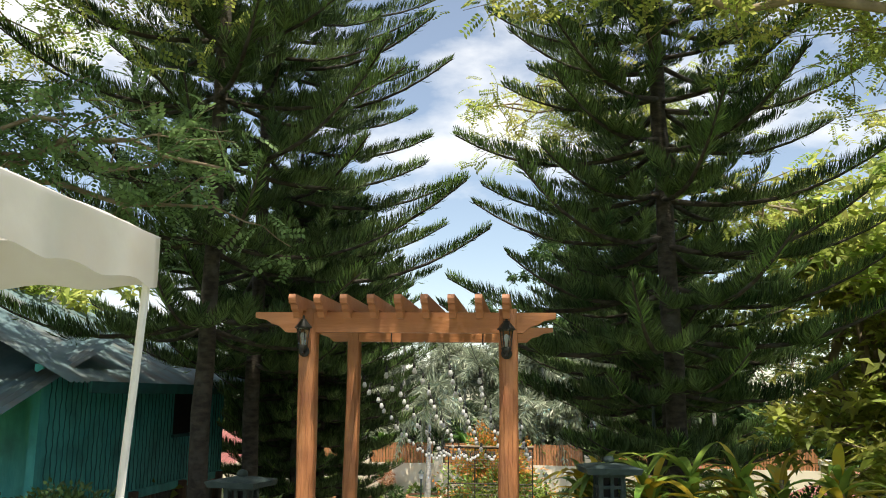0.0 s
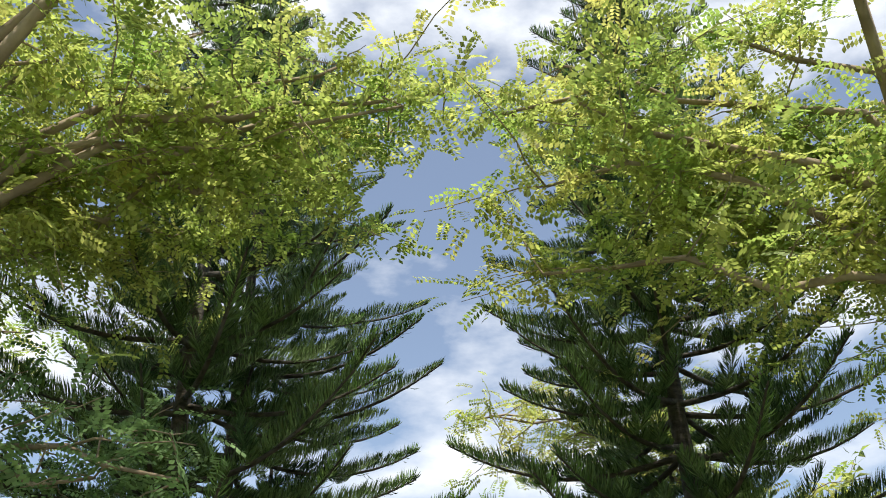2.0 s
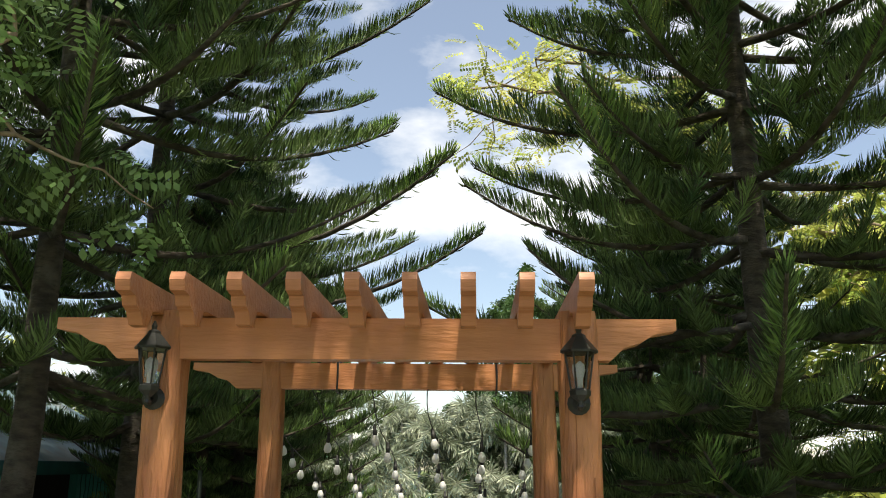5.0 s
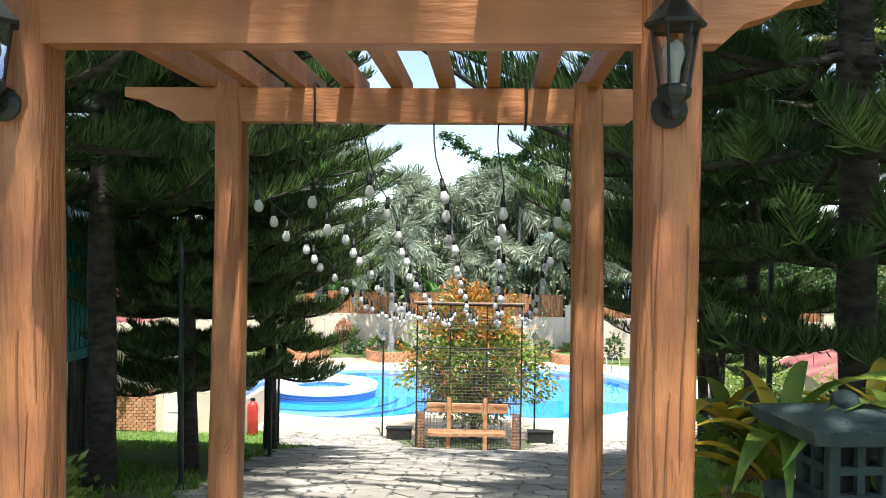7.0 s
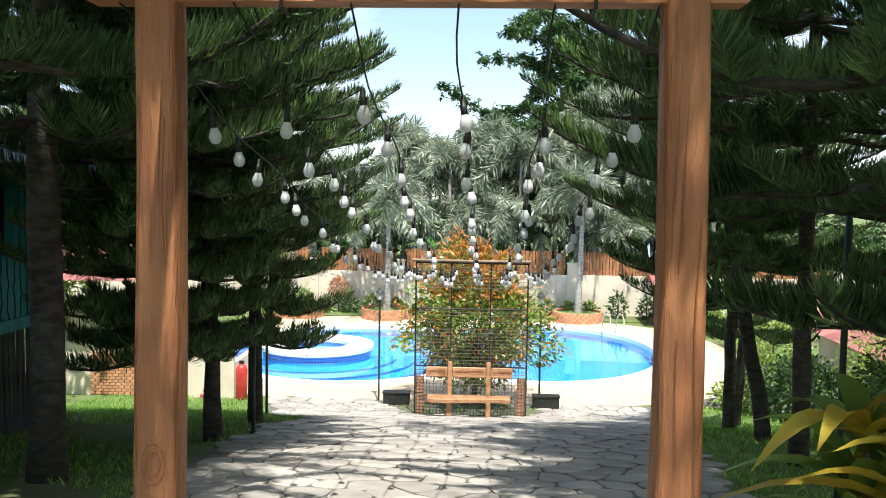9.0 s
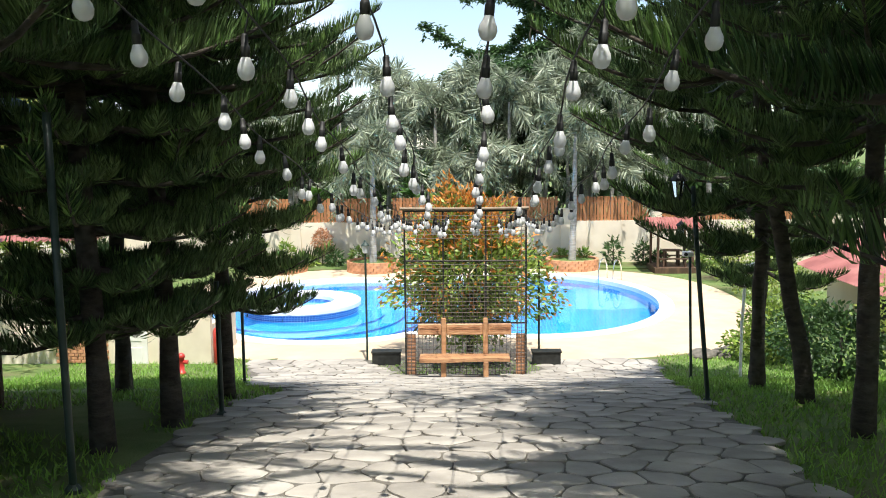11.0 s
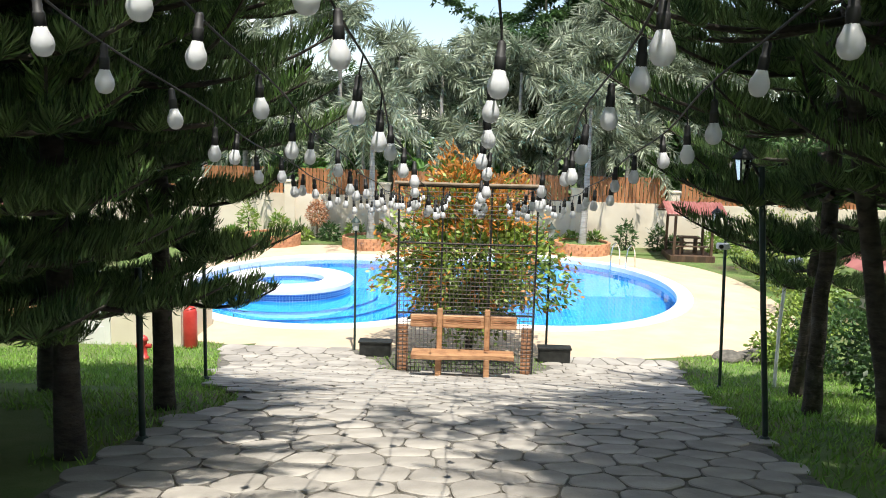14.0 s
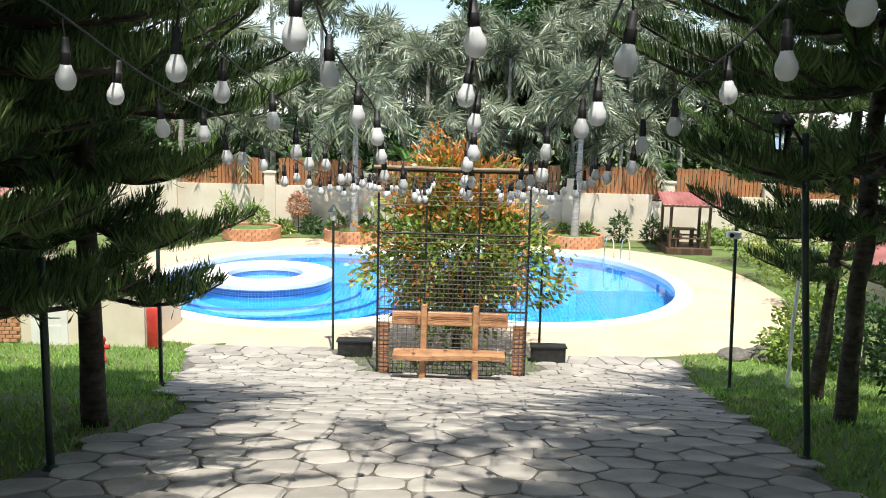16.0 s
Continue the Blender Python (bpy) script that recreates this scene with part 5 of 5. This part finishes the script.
for i, (x, y, h) in enumerate(((-2.2, 37.2, 2.6), (-0.4, 37.6, 2.2), (0.8, 37.0, 2.4), (2.2, 37.3, 2.1), (-6.4, 37.2, 2.3), (7.4, 37.2, 2.4))):
    rng = np.random.default_rng(500 + i)
    t = thing("banana_plant", (x, y, DECK_Z), "banana plant with broad green leaves behind the wall", "plant", "banana plants behind the wall")
    part("stem", Shape().tube([(0, 0, 0), (0, 0, h)], [0.11, 0.07], 9), M_strap, t)
    lf = Shape()
    for j in range(9):
        a, e = rng.uniform(0, 6.28), rng.uniform(0.3, 1.4)
        m, L, s = 8, rng.uniform(1.2, 1.9), np.linspace(0, 1, 8)
        c = np.stack([(L * np.cos(e) * s + .2 * s ** 2) * math.cos(a), (L * np.cos(e) * s + .2 * s ** 2) * math.sin(a), h + L * np.sin(e) * s - 0.9 * s ** 2.4], 1)
        w = 0.27 * np.sin(np.pi * (0.05 + 0.93 * s) ** 0.8)
        sd = np.array((-math.sin(a), math.cos(a), 0))
        p = np.concatenate([c + sd * w[:, None] - (0, 0, .1) * w[:, None], c, c - sd * w[:, None] - (0, 0, .1) * w[:, None]])
        lf.raw(p, [(j_, j_ + 1, m + j_ + 1, m + j_) for j_ in range(m - 1)] + [(m + j_, m + j_ + 1, 2 * m + j_ + 1, 2 * m + j_) for j_ in range(m - 1)])
    part("leaves", lf, M_banana, t, smooth=True)

# ---- gazebo ----
gaz = thing("gazebo", (7.85, 33.6, DECK_Z), "small dark timber gazebo with red roof and picnic table", "gazebo")
part("floor", Shape().box((0, 0, 0.10), (1.9, 1.9, 0.28), ch=0.01), M_darkwood, gaz)
for x in (-0.8, 0.8):
    for y in (-0.8, 0.8):
        part("post", Shape().box((x, y, 1.15), (0.11, 0.11, 2.1), ch=0.012), M_darkwood, gaz)
rg = Shape()
for i in range(16):
    xa, xm, xb = -1.25 + i * 0.16, -1.17 + i * 0.16, -1.09 + i * 0.16
    for sy in (-1, 1):
        rg.raw([(xa, sy * 1.2, 2.05), (xa, 0, 2.5), (xm, 0, 2.54), (xm, sy * 1.2, 2.09), (xb, sy * 1.2, 2.05), (xb, 0, 2.5)], [(0, 1, 2, 3)[::sy], (3, 2, 5, 4)[::sy]])
part("roof", weld(rg), M_red_roof, gaz, "red corrugated roof")
part("rafter_frame", Shape().box((0, -1.18, 2.02), (2.4, 0.06, 0.08)).box((0, 1.18, 2.02), (2.4, 0.06, 0.08)), M_darkwood, gaz)
part("table", Shape().box((0, 0, 0.95), (0.9, 0.6, 0.06), ch=0.01).box((-0.3, 0, 0.6), (0.08, 0.4, 0.7)).box((0.3, 0, 0.6), (0.08, 0.4, 0.7)), M_darkwood, gaz)
for y in (-0.6, 0.6):
    part("seat", Shape().box((0, y, 0.62), (1.4, 0.25, 0.05), ch=0.01).box((-0.5, y, 0.42), (0.07, 0.2, 0.4)).box((0.5, y, 0.42), (0.07, 0.2, 0.4)), M_darkwood, gaz)
gaz.scale = (0.82, 0.82, 0.82)

# ---- right-hand house and rail ----
rh = thing("neighbour_house", (13.2, 22.5, DECK_Z - 0.4), "low cream house with faded red roof among shrubs", "house")
part("wall", Shape().box((0, 0, 0.8), (5, 7, 1.7)), M_wall, rh)
# black sheet on the solid wall paints the shade of an open side
part("opening_shade_sheet", Shape().box((-2.52, -1, 0.7), (0.04, 3.2, 1.2)), M_shade_black, rh, "black sheet standing for the shade of the open side")
rh_r = Shape()
for i in range(50):
    ya, ym, yb = -4 + i * 0.16, -3.92 + i * 0.16, -3.84 + i * 0.16
    rh_r.raw([(-3.3, ya, 1.6), (0, ya, 3.0), (0, ym, 3.04), (-3.3, ym, 1.64), (-3.3, yb, 1.6), (0, yb, 3.0)], [(0, 1, 2, 3), (3, 2, 5, 4)])
    rh_r.raw([(3.3, ya, 1.6), (0, ya, 3.0), (0, ym, 3.04), (3.3, ym, 1.64), (3.3, yb, 1.6), (0, yb, 3.0)], [(3, 2, 1, 0), (4, 5, 2, 3)])
part("roof", weld(rh_r), M_red_roof, rh, "faded red corrugated roof")
for i, (x, y) in enumerate(((6.3, 20.4), (6.9, 20.2), (5.9, 20.1), (7.5, 20.6), (5.4, 19.9))):
    b_ = thing("boulder", (x, y, DECK_Z), "grey garden boulder at the lawn edge", "boulder", "boulders at the lawn edge")
    bm = bmesh.new()
    bmesh.ops.create_icosphere(bm, subdivisions=3, radius=0.3)
    for v in bm.verts:
        v.co *= 1 + 0.35 * noise.noise(v.co * 3 + Vector((i * 5, 0, 0)))
        v.co.z *= 0.6
    me = bpy.data.meshes.new("rock")
    bm.to_mesh(me)
    bm.free()
    part("rock", me, M_joint, b_)

# ---- far woods ----
wr = random.Random(4)
for i, (x, y, s) in enumerate(((3.4, 47, 1.7), (10, 46, 1.5), (16, 44, 1.4), (-14, 46, 1.3), (-19, 40, 1.2), (20, 36, 1.2), (16, 28, 1.0), (15, 15, 1.0), (11, 6, 0.9), (12, -3, 0.9), (-14, 26, 1.0), (-13, 14, 1.1), (-12, 3, 1.0), (-7, 50, 1.0), (0, 52, 0.9), (-12, -6, 0.9), (14, -12, 1), (-3, -18, 1), (6, -19, 1))):
    tips = [(wr.uniform(-2.6, 2.6) * s, wr.uniform(-2.6, 2.6) * s, wr.uniform(1.5, 7.0) * s) for _ in range(16)]
    if y > 40 and x > 0 and x < 12:
        tips = [(a * .9, b, c * 1.25 + 1) for a, b, c in tips]
    broadleaf((x, y, gz(y) if abs(x) < 30 else 0), 2.2 * s, tips, "leafy green garden tree in full crown", 600 + i, 1500 if x == 3.4 else 520 if (y > 40 and 0 < x < 12) else 120, 0.85 * s, 0.18, M_leaf_dark if y > 40 else wr.choice((M_leaf, M_leaf_dark)), "leafy trees around the garden", BIG)

rngf = np.random.default_rng(77)
wood = np.empty((16000, 4, 3))
for i in range(16000):
    x = rngf.uniform(-34, 34)
    h = 4.2 + 2.0 * noise.noise((x * 0.12, 0, 5)) + 1.2 * noise.noise((x * 0.4, 0, 9))
    p = np.array((x, 45 + rngf.uniform(-1.6, 1.6), -3.5 + h * rngf.random() ** 0.8))
    d, a = rngf.normal(size=3), rngf.normal(size=3)
    d /= np.linalg.norm(d)
    a = np.cross(d, a)
    a /= np.linalg.norm(a)
    wood[i] = (p, p + d * .3 + a * .14, p + d * .6, p + d * .3 - a * .14)
fw = part("far_woods", quads(wood), M_leaf_dark, None, "dense green thicket beyond the garden wall", kind="stuff")
tagged(fw, category="woods")

for i, (x, y, s_) in enumerate(((7.6, 8.0, 1.0), (8.2, 4.6, 0.75), (9.0, 9.5, 0.85), (-8.5, 7.0, 0.8))):
    tips = [(wr.uniform(-2.2, 2.2) * s_, wr.uniform(-2.2, 2.2) * s_, wr.uniform(1.0, 7.0) * s_) for _ in range(18)]
    broadleaf((x, y, gz(y)), 2.0 * s_, tips, "leafy bright green garden tree in full crown", 700 + i, 130, 0.8, 0.12, M_leaf, "leafy trees around the garden", BIG)

# ---- flagstone path ----
EDGE_L = ((-6, -2.6), (2, -2.0), (5, -2.15), (6.3, -2.41), (8.9, -2.55), (9.9, -2.45), (11.1, -2.28), (12, -2.55), (13.2, -3.2), (14.5, -3.65), (16, -4.0), (18, -4.6), (19.7, -5.0))
EDGE_R = ((-6, 2.6), (2, 1.6), (5, 2.2), (7.9, 2.62), (8.95, 2.6), (10, 2.66), (13.1, 3.14), (16, 3.7), (18, 4.0), (19.8, 4.3))


def on_path(x, y):
    if not (-6 < y < 19.7):
        return False
    lo = np.interp(y, [p[0] for p in EDGE_L], [p[1] for p in EDGE_L])
    hi = np.interp(y, [p[0] for p in EDGE_R], [p[1] for p in EDGE_R])
    if not lo < x < hi:
        return False
    if y > 17.3 and -1.45 - 0.35 * (y - 17.3) < x < 1.3 + 0.2 * (y - 17.3):
        return False
    return True


def clip_cell(c, others, size):
    """The cell of points nearer to c than to the others."""
    poly = [(c[0] - size, c[1] - size), (c[0] + size, c[1] - size), (c[0] + size, c[1] + size), (c[0] - size, c[1] + size)]
    for o in others:
        mx, my, dx, dy = (c[0] + o[0]) / 2, (c[1] + o[1]) / 2, o[0] - c[0], o[1] - c[1]
        out = []
        for a, b in zip(poly, poly[1:] + poly[:1]):
            da, db = (a[0] - mx) * dx + (a[1] - my) * dy, (b[0] - mx) * dx + (b[1] - my) * dy
            if da <= 0:
                out.append(a)
            if da * db < 0:
                k = da / (da - db)
                out.append((a[0] + (b[0] - a[0]) * k, a[1] + (b[1] - a[1]) * k))
        poly = out
        if not poly:
            break
    return poly


srng = random.Random(7)
seeds = {}
ST = 0.345
for j in range(int(26 / ST)):
    for i in range(int(12 / ST)):
        seeds[i, j] = (-6 + (i + 0.5 * (j % 2) + srng.uniform(-.32, .32)) * ST * 1.08, -6 + (j + srng.uniform(-.3, .3)) * ST * 0.98)
path = thing("path", (0, 0, 0), "crazy-paved path of worn grey flagstones with dark joints", "path", kind="structure")
# joint bed under the stones
bed = Shape()
ys = np.arange(-6, 19.75, 0.35)
bv = []
for y in ys:
    lo = np.interp(y, [p[0] for p in EDGE_L], [p[1] for p in EDGE_L])
    hi = np.interp(y, [p[0] for p in EDGE_R], [p[1] for p in EDGE_R])
    bv += [(lo - 0.05, y, gz(y) + 0.012), (hi + 0.05, y, gz(y) + 0.012)]
bed.raw(bv, [(2 * i, 2 * i + 1, 2 * i + 3, 2 * i + 2) for i in range(len(ys) - 1)])
part("joint_bed", bed, M_joint, path, "dark mortar between the stones")
near, rest = 0, Shape()
for (i, j), c in seeds.items():
    if not on_path(*c):
        continue
    others = [seeds[i + a, j + b] for a in (-2, -1, 0, 1, 2) for b in (-2, -1, 0, 1, 2) if (a or b) and (i + a, j + b) in seeds]
    poly = clip_cell(c, others, 0.55)
    if len(poly) < 3:
        continue
    # shrink for the joint, then round the corners
    inset = 0.958
    poly = [(c[0] + (x - c[0]) * inset, c[1] + (y - c[1]) * inset) for x, y in poly]
    rd = []
    for a, b, d in zip(poly[-1:] + poly[:-1], poly, poly[1:] + poly[:1]):
        for k in (0.25, 0.0, -0.25):
            o = a if k > 0 else d
            t = abs(k)
            rd.append((b[0] + (o[0] - b[0]) * t, b[1] + (o[1] - b[1]) * t) if k else (b[0] * .84 + (a[0] + d[0]) * .08, b[1] * .84 + (a[1] + d[1]) * .08))
    k = len(rd)
    lift = 0.03 + srng.uniform(-.006, .008)
    tx, ty = srng.uniform(-.015, .015), srng.uniform(-.015, .015)
    v = [(x - c[0], y - c[1], gz(y) - gz(c[1])) for x, y in rd]
    v += [(x - c[0], y - c[1], gz(y) - gz(c[1]) + lift - 0.006) for x, y in rd]
    v += [((x - c[0]) * .94, (y - c[1]) * .94, (gz(y) - gz(c[1])) * .94 + lift + tx * (x - c[0]) + ty * (y - c[1])) for x, y in rd]
    f = [tuple(range(2 * k, 3 * k))] + [(r * k + a, r * k + (a + 1) % k, (r + 1) * k + (a + 1) % k, (r + 1) * k + a) for r in (0, 1) for a in range(k)]
    if 6.5 < c[1] < 14.0 and near < 300:
        near += 1
        st = part("stone", Shape().raw(v, f), M_stone, path)
        st.location = (c[0], c[1], gz(c[1]))
    else:
        rest.raw(np.array(v) + (c[0], c[1], gz(c[1])), f)
part("stones", rest, M_stone_rest, path, kind="stuff")

# ---- grass ----
grng = np.random.default_rng(8)
n = 90000
px, py = grng.uniform(-9, 9, n), 2.0 + 19.0 * grng.random(n)
lo = np.interp(py, [p[0] for p in EDGE_L], [p[1] for p in EDGE_L])
hi = np.interp(py, [p[0] for p in EDGE_R], [p[1] for p in EDGE_R])
notch = (py > 17.4) & (py < 19.6) & (px > -1.5 - 0.35 * (py - 17.3)) & (px < 1.35 + 0.2 * (py - 17.3))
bare = np.array([noise.noise((x * 0.5, y * 0.5, 3.0)) for x, y in zip(px, py)])
ok = ((px < lo - 0.02) | (px > hi + 0.02) | notch) & (py < 20.2) & ((bare > 0.02) | (px > 0) | (py > 12.5))
deck_in = np.hypot(px - DC[0], py - DC[1]) < np.array([deck_r(math.atan2(y - DC[1], x - DC[0])) for x, y in zip(px, py)])
ok &= ~deck_in
px, py = px[ok], py[ok]
tab_y = np.arange(1, 22, 0.1)
pz = np.interp(py, tab_y, [gz(y) for y in tab_y]) - 0.015
base = np.stack([px, py, pz], 1)
a = grng.uniform(0, 6.283, len(px))
h = grng.uniform(0.03, 0.085, len(px))
wd = np.stack([np.cos(a), np.sin(a), 0 * a], 1) * 0.009
ln = np.stack([grng.normal(0, .03, len(px)), grng.normal(0, .03, len(px)), h], 1)
gq = np.stack([base - wd, base + wd, base + wd * .3 + ln, base - wd * .3 + ln], 1)
gr = part("grass", quads(gq), M_grass, None, "short green lawn grass blades", kind="stuff")
tagged(gr, category="grass")
